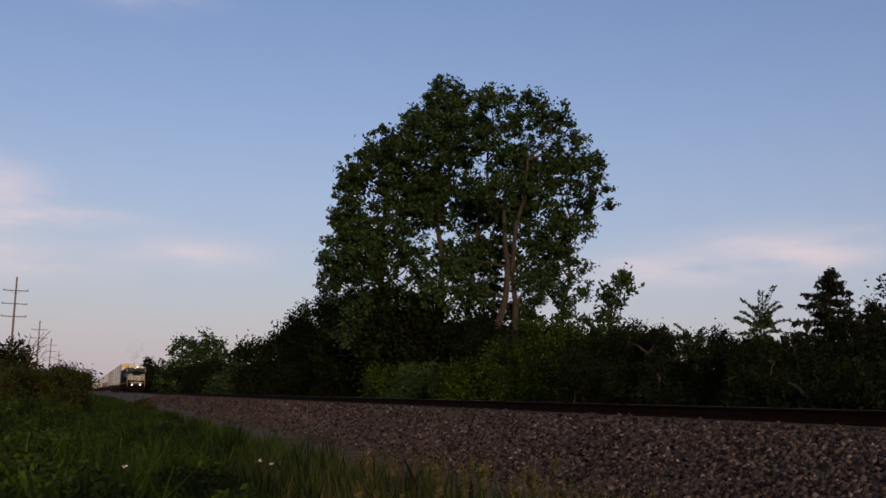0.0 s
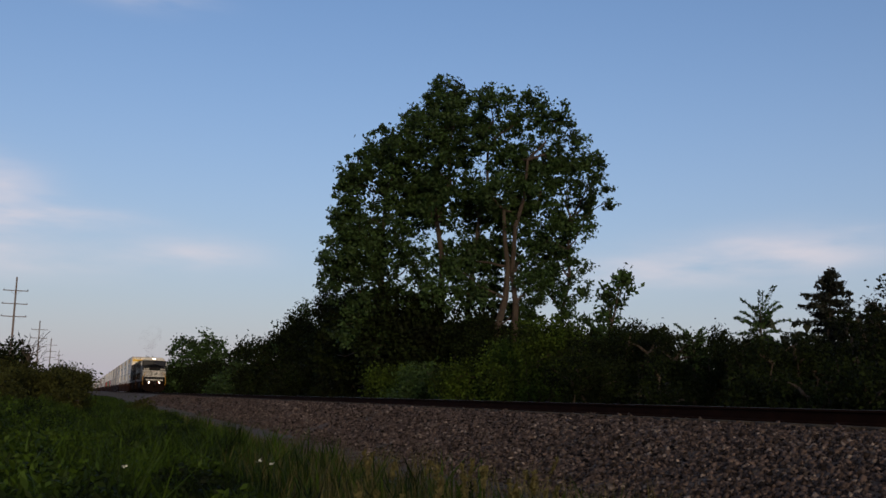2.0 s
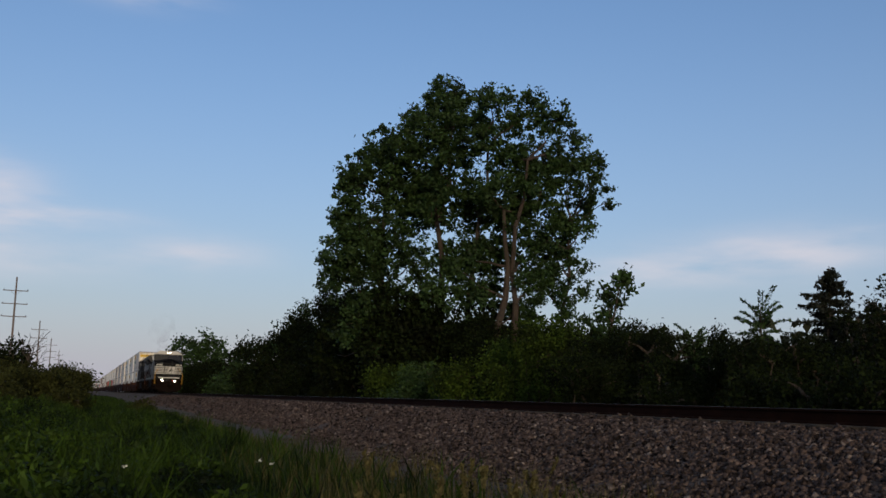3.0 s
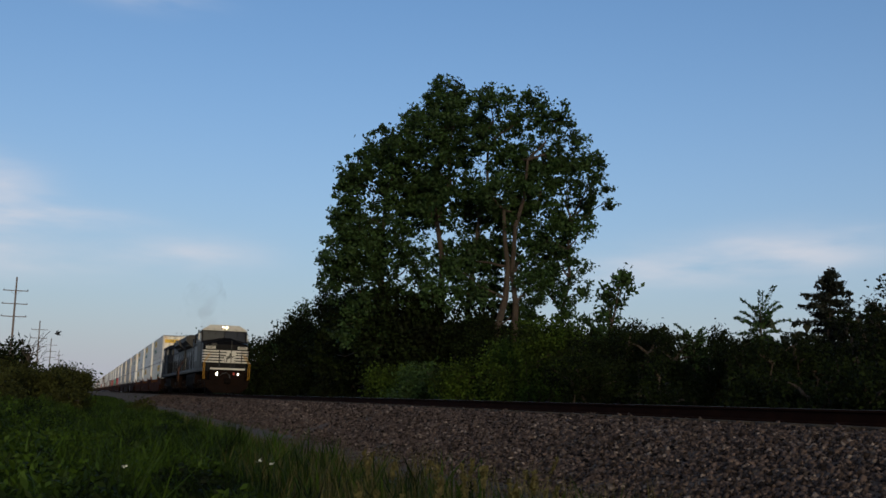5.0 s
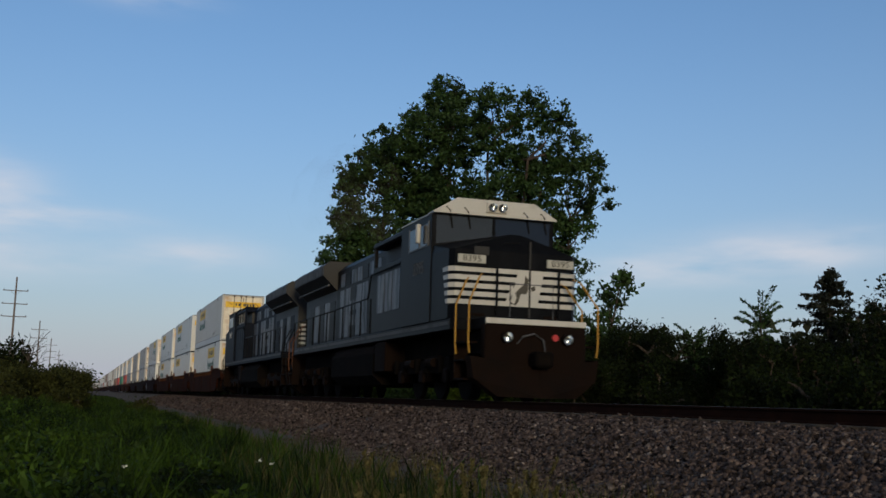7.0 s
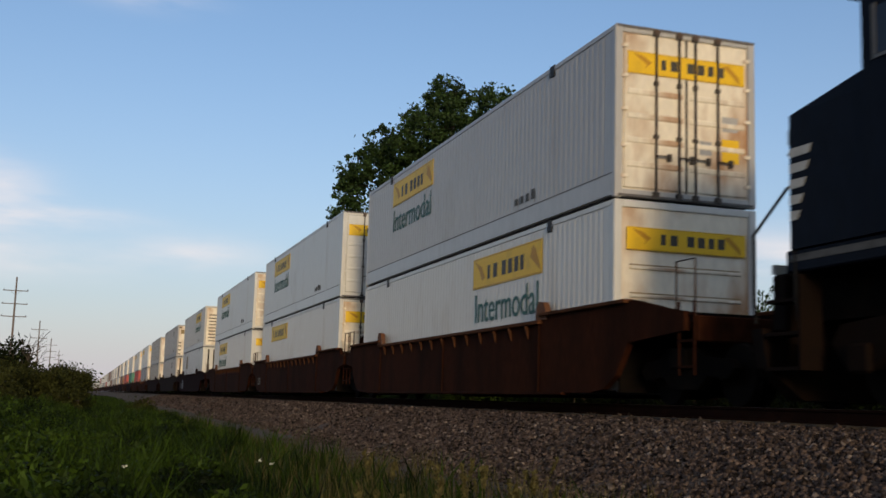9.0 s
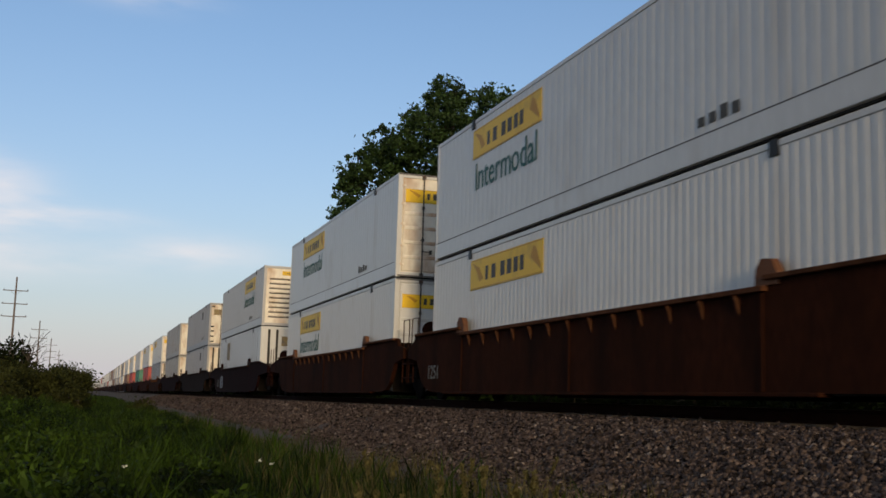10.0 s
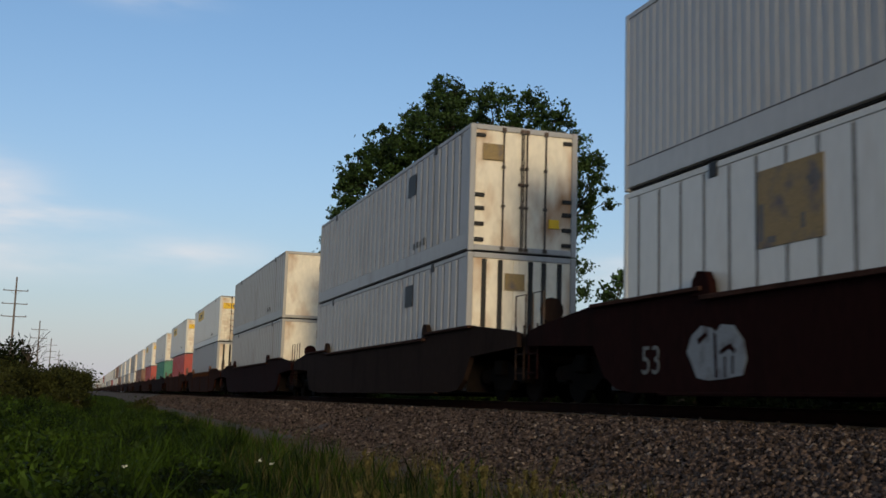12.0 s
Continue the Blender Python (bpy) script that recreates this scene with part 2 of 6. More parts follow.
M_GLASS = material("dark_cab_glass", (0.008, 0.012, 0.024), 0.18, spec=0.22, grain=0.05)
M_BLIND = material("grey_sun_blind", (0.075, 0.075, 0.075), 0.5, grain=0.1)
M_SCREEN = material("tinted_windscreen", (0.022, 0.024, 0.028), 0.15, spec=0.3, grain=0.1)
M_BOARD = material("number_board", (0.34, 0.33, 0.29), 0.5, grain=0.08)
M_BEAM = material("lamp_bulb", (1, 0.9, 0.75), 0.3, glow=(1.0, 0.86, 0.62, 60.0), grain=0.02)
M_TOPBEAM = material("roof_lamp_bulb", (1, 0.85, 0.6), 0.3, glow=(1.0, 0.80, 0.52, 32.0), grain=0.02)
M_MIRROR = material("lamp_reflector", (0.70, 0.68, 0.65), 0.03, 1.0, grain=0.03)
M_REDLAMP = material("red_marker", (0.35, 0.02, 0.02), 0.4, grain=0.05)
M_GRAFFITI = material("faded_pale_graffiti", (0.17, 0.19, 0.215), 0.7, spots=(0.07, 0.065, 0.075), spot_scale=3.0, spot_range=(0.5, 0.66), grain=0.2)


# ---------------------------------------------------------------- mesh helpers
class Shape:
    """Collects faces for one mesh."""

    def __init__(self):
        self.v, self.f = [], []

    def add(self, verts, faces):
        n = len(self.v)
        self.v += [tuple(p) for p in verts]
        self.f += [tuple(n + i for i in f) for f in faces]
        return self

    def box(self, x0, x1, y0, y1, z0, z1, chamfer=0.0):
        if chamfer <= 0:
            return self.add([(x, y, z) for z in (z0, z1) for y in (y0, y1) for x in (x0, x1)],
                            [(0, 2, 3, 1), (4, 5, 7, 6), (0, 1, 5, 4), (1, 3, 7, 5), (3, 2, 6, 7), (2, 0, 4, 6)])
        c = chamfer
        ring = [(x0 + c, y0), (x1 - c, y0), (x1, y0 + c), (x1, y1 - c), (x1 - c, y1), (x0 + c, y1), (x0, y1 - c), (x0, y0 + c)]
        inner = [(min(max(x, x0 + c), x1 - c), min(max(y, y0 + c), y1 - c)) for x, y in ring]
        rows = [[(x, y, z0) for x, y in inner], [(x, y, z0 + c) for x, y in ring], [(x, y, z1 - c) for x, y in ring], [(x, y, z1) for x, y in inner]]
        v = [p for r in rows for p in r]
        f = [(k * 8 + i, k * 8 + (i + 1) % 8, k * 8 + 8 + (i + 1) % 8, k * 8 + 8 + i) for k in range(3) for i in range(8)]
        return self.add(v, f + [tuple(range(7, -1, -1)), tuple(range(24, 32))])

    def prism(self, outline, axis, a, b):
        """An outline of (p, q) pairs, drawn out from a to b along axis 0, 1 or 2."""
        def at(p, q, d):
            return {0: (d, p, q), 1: (p, d, q), 2: (p, q, d)}[axis]
        n = len(outline)
        v = [at(p, q, a) for p, q in outline] + [at(p, q, b) for p, q in outline]
        return self.add(v, [(i, (i + 1) % n, n + (i + 1) % n, n + i) for i in range(n)] + [tuple(range(n - 1, -1, -1)), tuple(range(n, 2 * n))])

    def tube(self, points, radii, sides=8):
        points = [Vector(p) for p in points]
        rows = []
        for i, p in enumerate(points):
            d = (points[min(i + 1, len(points) - 1)] - points[max(i - 1, 0)]).normalized()
            u = d.orthogonal().normalized()
            w = d.cross(u)
            r = radii[i] if isinstance(radii, (list, tuple)) else radii
            rows.append([p + (u * math.cos(6.2832 * k / sides) + w * math.sin(6.2832 * k / sides)) * r for k in range(sides)])
        v = [p for r in rows for p in r]
        f = [(k * sides + i, k * sides + (i + 1) % sides, (k + 1) * sides + (i + 1) % sides, (k + 1) * sides + i) for k in range(len(rows) - 1) for i in range(sides)]
        return self.add(v, f + [tuple(range(sides - 1, -1, -1)), tuple(range(len(v) - sides, len(v)))])

    def mesh(self, name, mat):
        me = bpy.data.meshes.new(name)
        me.from_pydata(self.v, [], self.f)
        bm = bmesh.new()
        bm.from_mesh(me)
        bmesh.ops.recalc_face_normals(bm, faces=bm.faces[:])
        bm.to_mesh(me)
        bm.free()
        me.materials.append(mat)
        return me


def thing(name, label, category, m=None, group="", kind=""):
    ob = tagged(new(name), label, category, group, kind)
    if m is not None:
        ob.matrix_basis = m
    return ob


def part(name, shape, mat, parent, label="", at=None):
    me = shape if isinstance(shape, bpy.types.Mesh) else shape.mesh(name, mat)
    ob = new(name, me)
    ob.parent = parent
    if at is not None:
        ob.matrix_basis = at
    return tagged(ob, label)


def solid(name, shape, mat, label, category, kind="", m=None, group=""):
    me = shape if isinstance(shape, bpy.types.Mesh) else shape.mesh(name, mat)
    ob = tagged(new(name, me), label, category, group, kind)
    if m is not None:
        ob.matrix_basis = m
    return ob


def quick_mesh(name, verts, corners, mat):
    """A mesh of equal polygons from arrays: verts (n, 3), corners (m, k)."""
    me = bpy.data.meshes.new(name)
    corners = np.asarray(corners, dtype=np.int32)
    m, k = corners.shape
    me.vertices.add(len(verts))
    me.vertices.foreach_set("co", np.asarray(verts, dtype=np.float32).ravel())
    me.loops.add(m * k)
    me.loops.foreach_set("vertex_index", corners.ravel())
    me.polygons.add(m)
    me.polygons.foreach_set("loop_start", np.arange(0, m * k, k, dtype=np.int32))
    me.update(calc_edges=True)
    me.materials.append(mat)
    return me


FONT_MESHES = {}


def lettering(name, text, size, mat, parent, at, label="", squeeze=1.0):
    """Raised letters in the built-in font, facing local +z of the pose."""
    key = (text, size, mat.name)
    if key not in FONT_MESHES:
        c = bpy.data.curves.new(name, "FONT")
        c.body, c.size, c.extrude, c.align_x, c.align_y = text, size, 0.003, "CENTER", "CENTER"
        c.resolution_u = 3
        tmp = new(name, c)
        bpy.context.view_layer.update()
        me = bpy.data.meshes.new_from_object(tmp.evaluated_get(bpy.context.evaluated_depsgraph_get()))
        bpy.data.objects.remove(tmp)
        me.materials.clear()
        me.materials.append(mat)
        FONT_MESHES[key] = me
    return part(name, FONT_MESHES[key], mat, parent, label, at @ Matrix.Diagonal((squeeze, 1, 1, 1)))


# ---------------------------------------------------------------- ground, ballast and track
TRACK_Y = 9.064
rng = np.random.default_rng(7)


def strip(profile, stations, name, mat, rough=0.0, seed=1):
    """A sheet with one cross-section carried along x, slightly uneven."""
    r = np.random.default_rng(seed)
    pts = np.array([[(x, y, z) for y, z in profile] for x in stations], dtype=float)
    if rough:
        pts[1:-1, 1:-1, 2] += r.normal(0, rough, pts[1:-1, 1:-1, 2].shape)
    a, b = len(stations), len(profile)
    idx = np.arange(a * b).reshape(a, b)
    quads = np.stack([idx[:-1, :-1], idx[1:, :-1], idx[1:, 1:], idx[:-1, 1:]], -1).reshape(-1, 4)
    return quick_mesh(name, pts.reshape(-1, 3), quads[:, ::-1], mat)


far_x = [-4000, -2500, -1500] + list(np.arange(-1000, -120, 40)) + list(np.arange(-120, 20, 2.0)) + [40, 80, 160, 400, 1200, 4000]
ground_profile = [(-4000, -1.6), (-300, -1.3), (-60, -1.1), (-20, -1.0), (-12, -0.95), (-8, -0.9), (-5, -0.92), (-3, -0.95), (-1, -0.98), (1, -1.0),
                  (2.4, -1.0), (3.4, -1.0), (4.4, -1.02), (6, -1.05), (12, -1.05), (14, -1.02), (18, -1.0), (24, -1.0), (60, -1.0), (300, -1.2), (4000, -1.6)]
solid("ground", strip(ground_profile, far_x, "ground", M_EARTH, 0.02), M_EARTH, "dark earth and rough grass beside a railway", "ground", "structure")

bed_profile = [(3.2, -1.06), (3.55, -0.985), (4.1, -0.955), (4.6, -0.93), (4.95, -0.86), (5.5, -0.70), (6.1, -0.53), (6.7, -0.37), (7.2, -0.28), (7.5, -0.245), (8.0, -0.215),
               (9.0, -0.2), (10.2, -0.2), (10.7, -0.22), (11.6, -0.5), (12.8, -0.95), (13.2, -1.08)]
bed_x = [-1500, -1200] + list(np.arange(-1000, -100, 20)) + list(np.arange(-100, -45, 1.0)) + list(np.arange(-45, 4, 0.25)) + [6, 20, 60, 150, 300, 600]
ballast = solid("ballast_bed", strip(bed_profile, bed_x, "ballast_bed", M_GRAVEL, 0.012, 3), M_GRAVEL,
                "embankment of crushed grey-brown stone under the railway track", "ballast", "structure")


def bed_height(y):
    return np.interp(y, [p[0] for p in bed_profile], [p[1] for p in bed_profile])


def stone_shapes(count, seed):
    """Rough angular stones: cubes with cut and jittered corners, as arrays of verts and quads."""
    r = np.random.default_rng(seed)
    cube = np.array([(x, y, z) for z in (-1, 1) for y in (-1, 1) for x in (-1, 1)], float)
    quads = np.array([(0, 2, 3, 1), (4, 5, 7, 6), (0, 1, 5, 4), (1, 3, 7, 5), (3, 2, 6, 7), (2, 0, 4, 6)])
    v = cube[None] * r.uniform(0.45, 1.0, (count, 8, 1)) + r.normal(0, 0.16, (count, 8, 3))
    axis = r.normal(size=(count, 3))
    axis /= np.linalg.norm(axis, axis=1)[:, None]
    ang = r.uniform(0, 6.28, count)
    c, s = np.cos(ang)[:, None, None], np.sin(ang)[:, None, None]
    k = axis[:, None, :]
    v = v * c + np.cross(np.broadcast_to(k, v.shape), v) * s + k * (v * k).sum(-1, keepdims=True) * (1 - c)
    v *= r.uniform(0.7, 1.2, (count, 1, 3))
    return v, quads


def scatter_stones(name, count, x0, x1, y0, y1, size, seed, power=1.0, mat=M_STONE):
    r = np.random.default_rng(seed)
    v, quads = stone_shapes(count, seed + 1)
    x = x0 + (x1 - x0) * r.uniform(0, 1, count) ** power
    y = r.uniform(y0, y1, count)
    d = size * np.clip(r.lognormal(0, 0.35, count), 0.4, 1.7) * 0.5
    z = bed_height(y) + d * r.uniform(-0.15, 0.55, count)
    v = v * d[:, None, None] + np.stack([x, y, z], -1)[:, None, :]
    faces = (quads[None] + 8 * np.arange(count)[:, None, None]).reshape(-1, 4)
    return part(name, quick_mesh(name, v.reshape(-1, 3), faces, mat), mat, ballast)


for spec in ((47000, -4.0, -24, 4.5, 7.75, 0.038, 11, 1.0), (13000, -24, -48, 4.6, 7.75, 0.045, 21, 1.0), (7000, -48, -110, 4.8, 7.75, 0.06, 31, 1.0),
             (8000, -4, -24, 3.3, 4.7, 0.022, 41, 1.0), (2500, -3.5, -40, 7.7, 10.6, 0.05, 51, 1.0)):
    tagged(scatter_stones("crushed_stone", *spec), kind="stuff")
for spec in ((2600, -4.0, -22, 4.5, 7.7, 0.040, 61, 1.0), (900, -22, -46, 4.7, 7.7, 0.05, 71, 1.0)):
    tagged(scatter_stones("crushed_stone", *spec, mat=M_PALESTONE), "paler pinkish-grey stones among the dark ones", kind="stuff")
loose = []
for k in range(5):
    v, quads = stone_shapes(1, 100 + k)
    loose.append(quick_mesh("stone", v[0] * 0.022, quads, M_STONE1))
for k in range(280):
    y = random.uniform(4.4, 7.4)
    x = random.uniform(-20, -6.0)
    part("stone", loose[k % 5], M_STONE1, ballast, at=pose(x, y, float(bed_height(y)) + 0.016, 0, 0, random.uniform(0, 360)))

track = thing("railway_track", "rusty steel rails on dark wooden ties", "railway track", kind="structure")
for yy in (TRACK_Y - 0.7525, TRACK_Y + 0.7525):
    foot = [(-0.07, -0.175), (0.07, -0.175), (0.07, -0.162), (0.012, -0.145), (0.009, -0.04), (0.036, -0.03), (0.036, -0.004), (-0.036, -0.004), (-0.036, -0.03), (-0.009, -0.04), (-0.012, -0.145), (-0.07, -0.162)]
    rail = part("rail", Shape().prism([(yy + a, b) for a, b in foot], 0, -1500, 400), M_RAIL, track)
    part("rail_head", Shape().prism([(yy - 0.03, -0.0035), (yy + 0.03, -0.0035), (yy + 0.026, 0.0), (yy - 0.026, 0.0)], 0, -1500, 400), M_HEAD, rail, "polished running surface")
tie_mesh = Shape().box(-0.115, 0.115, -1.3, 1.3, -0.2, 0, 0.012).mesh("tie", M_TIE)
for k in range(150):
    part("tie", tie_mesh, M_TIE, track, at=pose(2 - 0.5 * k + random.uniform(-0.02, 0.02), TRACK_Y, -0.178, 0, 0, random.uniform(-0.6, 0.6)))
rest = Shape()
for k in range(150, 700):
    rest.box(2 - 0.5 * k - 0.115, 2 - 0.5 * k + 0.115, TRACK_Y - 1.3, TRACK_Y + 1.3, -0.3, -0.178)
tagged(part("far_ties", rest, M_TIE, track), kind="stuff")


# ---------------------------------------------------------------- foliage
ACROSS = Vector((0.3103, 0.9506, 0.0))          # level line across the view
AWAY = Vector((-0.9506, 0.3103, 0.0))


def leaf_mesh(name, centres, size, mat, seed, long=1.5, droop=0.3):
    """Many small pointed leaves, each a folded lozenge with its own tilt."""
    r = np.random.default_rng(seed)
    n = len(centres)
    d = r.normal(size=(n, 3))
    d[:, 2] -= droop
    d /= np.linalg.norm(d, axis=1)[:, None]
    w = np.cross(d, r.normal(size=(n, 3)))
    w /= np.linalg.norm(w, axis=1)[:, None]
    nn = np.cross(d, w)
    s = (size * r.uniform(0.65, 1.3, n))[:, None]
    c = np.asarray(centres)
    v = np.stack([c - d * s * long * 0.5, c + w * s * 0.45 + nn * s * 0.12 + d * s * 0.1, c + d * s * long * 0.5, c - w * s * 0.45 + nn * s * 0.12 + d * s * 0.1], 1)
    return quick_mesh(name, v.reshape(-1, 3), np.arange(4 * n).reshape(n, 4), mat)


def clumped(lobes, seed, per_area, clump_r, per_clump, shell=0.5, squash=1.0):
    """Leaf places in tufts that sit on and in the lobes (x, y, z, r)."""
    r = np.random.default_rng(seed)
    out, tufts = [], []
    for x, y, z, rad in lobes:
        n = max(3, int(per_area * rad * rad))
        d = r.normal(size=(n, 3))
        d /= np.linalg.norm(d, axis=1)[:, None]
        rr = rad * (shell + (1.06 - shell) * r.uniform(0, 1, n) ** 0.7)
        c = np.array([x, y, z]) + d * rr[:, None] * np.array([1, 1, squash])
        tufts.append(c)
        k = r.poisson(per_clump, n) + 3
        base = np.repeat(c, k, axis=0)
        out.append(base + r.normal(0, 1, base.shape) * clump_r * np.array([1, 1, 0.8]) * np.repeat(r.uniform(0.55, 1.25, n), k)[:, None])
    return np.concatenate(out), np.concatenate(tufts)


def limb(shape, a, b, r0, r1, seed, bend=0.12, steps=5, sides=7):
    rr = random.Random(seed)
    a, b = Vector(a), Vector(b)
    span = (b - a).length
    pts, rad = [], []
    for i in range(steps + 1):
        f = i / steps
        j = Vector((rr.uniform(-1, 1), rr.uniform(-1, 1), rr.uniform(-0.4, 0.6))) * span * bend * math.sin(math.pi * f)
        pts.append(a.lerp(b, f) + j)
        rad.append(r0 + (r1 - r0) * f)
    shape.tube(pts, rad, sides)
    return pts


def tree(name, label, base, lobes, stems, leaf, mat, seed, per_area=8.0, clump_r=0.33, per_clump=26, category="tree", bark=M_BARK, shell=0.45, twigs=60, group=""):
    """Lobes are (across, away, height, radius) from the base; stems are (foot across, away, top across, away, height, radius)."""
    ob = thing(name, label, category, Matrix.Translation(base), group)
    world_lobes = [(*(ACROSS * u + AWAY * w).xy, h, r) for u, w, h, r in lobes]
    centres, tufts = clumped(world_lobes, seed, per_area, clump_r, per_clump, shell)
    low = centres[:, 2] > 0.02
    part("crown", leaf_mesh("crown", centres[low], leaf, mat, seed + 1), mat, ob)
    wood = Shape()
    tops = []
    for i, (u0, w0, u1, w1, h, r) in enumerate(stems):
        p = limb(wood, ACROSS * u0 + AWAY * w0 - Vector((0, 0, 0.1)), ACROSS * u1 + AWAY * w1 + Vector((0, 0, h)), r, r * 0.3, seed + i, 0.05, 7, 8)
        tops += p[3:]
    for i, (x, y, z, r) in enumerate(world_lobes):
        tgt = Vector((x, y, z))
        near = min(tops, key=lambda q: (q - tgt).length + (2.0 if q.z > z else 0))
        limb(wood, near, tgt, 0.05 + 0.022 * r, 0.02, seed + 50 + i, 0.1, 4, 5)
    rr = random.Random(seed)
    mids = [Vector(l[:3]) for l in world_lobes]
    for i in range(min(twigs, len(tufts))):
        t = Vector(tufts[rr.randrange(len(tufts))])
        near = min(mids, key=lambda q: (q - t).length)
        limb(wood, near, t, 0.028, 0.008, seed + 300 + i, 0.1, 3, 4)
    part("trunk", wood, bark, ob)
    return ob


# the tall poplar clump across the track
def crown_band(rows):
    """Rows of (across, height, radius) in decimetres."""
    return [(u / 10, h / 10 - 0.45, r / 10) for u, h, r in rows]


crown_top = crown_band([(-35, 190, 12), (-45, 179, 12), (-22, 180, 16), (-10, 182, 10), (2, 176, 13), (15, 185, 12), (27, 174, 13), (-54, 172, 7), (-46, 164, 11), (-30, 168, 14)])
crown_right = crown_band([(40, 159, 13), (49, 150, 9), (35, 142, 14), (49, 132, 9), (58, 128, 4), (40, 123, 12), (43, 112, 7), (20, 151, 16), (20, 132, 13), (31, 94, 12), (45, 92, 6), (23, 78, 12), (38, 75, 9), (17, 59, 9), (36, 60, 9), (9, 65, 8), (41, 50, 6), (26, 106, 11)])
crown_left = crown_band([(-69, 157, 13), (-77, 158, 9), (-85, 145, 8), (-62, 151, 13), (-52, 158, 12), (-90, 134, 8), (-76, 132, 14), (-90, 119, 10), (-98, 115, 5), (-81, 107, 11), (-62, 116, 13), (-93, 94, 10), (-101, 92, 5), (-77, 94, 14), (-59, 100, 14), (-99, 80, 7), (-84, 78, 14), (-65, 78, 14)])
crown_heart = crown_band([(-20, 92, 12), (-24, 85, 10), (-52, 137, 13), (-40, 145, 14), (-30, 161, 14), (-15, 161, 14), (1, 154, 11), (-21, 135, 14), (-40, 123, 11), (-8, 126, 11), (-46, 94, 13), (-27, 100, 11), (-11, 100, 10), (-40, 72, 14), (-18, 72, 12), (-11, 50, 11), (-59, 59, 16), (-34, 50, 14), (-77, 56, 16), (4, 143, 15), (11, 129, 13), (3, 113, 12), (-5, 86, 12), (12, 96, 11), (16, 80, 11), (4, 66, 9)])
crown_lobes = crown_top + crown_right + crown_left + crown_heart
rt = random.Random(5)
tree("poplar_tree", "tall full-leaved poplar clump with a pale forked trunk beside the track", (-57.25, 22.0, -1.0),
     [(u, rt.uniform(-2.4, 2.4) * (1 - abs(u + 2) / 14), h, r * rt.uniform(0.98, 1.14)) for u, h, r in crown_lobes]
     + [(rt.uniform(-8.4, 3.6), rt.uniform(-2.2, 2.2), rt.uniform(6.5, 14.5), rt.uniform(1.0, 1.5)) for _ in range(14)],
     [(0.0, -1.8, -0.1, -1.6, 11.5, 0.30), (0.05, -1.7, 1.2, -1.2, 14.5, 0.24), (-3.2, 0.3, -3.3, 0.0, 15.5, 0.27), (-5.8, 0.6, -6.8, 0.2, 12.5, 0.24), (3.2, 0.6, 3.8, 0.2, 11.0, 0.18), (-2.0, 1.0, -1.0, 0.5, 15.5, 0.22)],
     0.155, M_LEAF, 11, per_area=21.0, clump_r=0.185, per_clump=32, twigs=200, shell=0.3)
# Lower growth in its own near-black leaf, standing in for shade under the crown.
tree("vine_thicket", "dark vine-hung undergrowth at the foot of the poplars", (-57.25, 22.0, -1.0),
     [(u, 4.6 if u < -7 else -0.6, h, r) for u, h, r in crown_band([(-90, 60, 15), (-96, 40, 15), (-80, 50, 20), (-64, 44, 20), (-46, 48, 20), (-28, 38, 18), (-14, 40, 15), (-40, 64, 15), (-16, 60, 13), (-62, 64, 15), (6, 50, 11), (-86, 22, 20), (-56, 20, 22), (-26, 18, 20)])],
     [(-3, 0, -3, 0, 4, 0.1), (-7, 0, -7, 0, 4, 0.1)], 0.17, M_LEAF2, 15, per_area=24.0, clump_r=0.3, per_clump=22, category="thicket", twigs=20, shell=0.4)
tree("poplar_sapling", "slim young poplar with a few ragged leaf tufts", (-55.4, 27.3, -1.0),
     [(0.9, 0, 7.6, 0.85), (0.4, 0, 6.4, 0.65), (0.1, 0, 5.2, 0.7), (1.3, 0.1, 8.2, 0.4), (-0.3, 0, 4.2, 0.8)], [(-0.3, 0, 0.9, 0, 7.6, 0.10)], 0.2, M_LEAF, 31, per_area=26, clump_r=0.24, per_clump=20, twigs=20)

# scrub along the far side: x, y, height, half width
SCRUB = [(-249, 16, 6.6, 3.4), (-140, 19, 7.0, 2.6), (-118, 18, 7.2, 2.4), (-105, 18, 6.5, 2.2), (-98.9, 19, 9.6, 2.6), (-90.6, 20.5, 10.4, 3.0), (-72.3, 18.5, 6.4, 2.6),
         (-66, 15.6, 3.2, 1.9), (-55.7, 15.6, 2.8, 1.8), (-49.7, 15.4, 2.7, 1.6), (-44.1, 15.5, 2.8, 1.5), (-63.6, 19.2, 6.0, 2.9), (-55, 19.5, 5.5, 2.4), (-42.0, 17.8, 4.4, 2.0), (-43.4, 17.2, 3.6, 1.6)]
SCRUB_DARK = [(-104, 18.4, 7.0, 2.6), (-97, 18.4, 8.0, 2.8), (-90, 18.6, 8.7, 2.8), (-83.5, 18.4, 8.7, 2.6), (-78, 18.4, 8.2, 2.5), (-72, 18.2, 7.5, 2.4), (-87, 16.8, 5.2, 2.2), (-95, 16.8, 5.0, 2.2)]
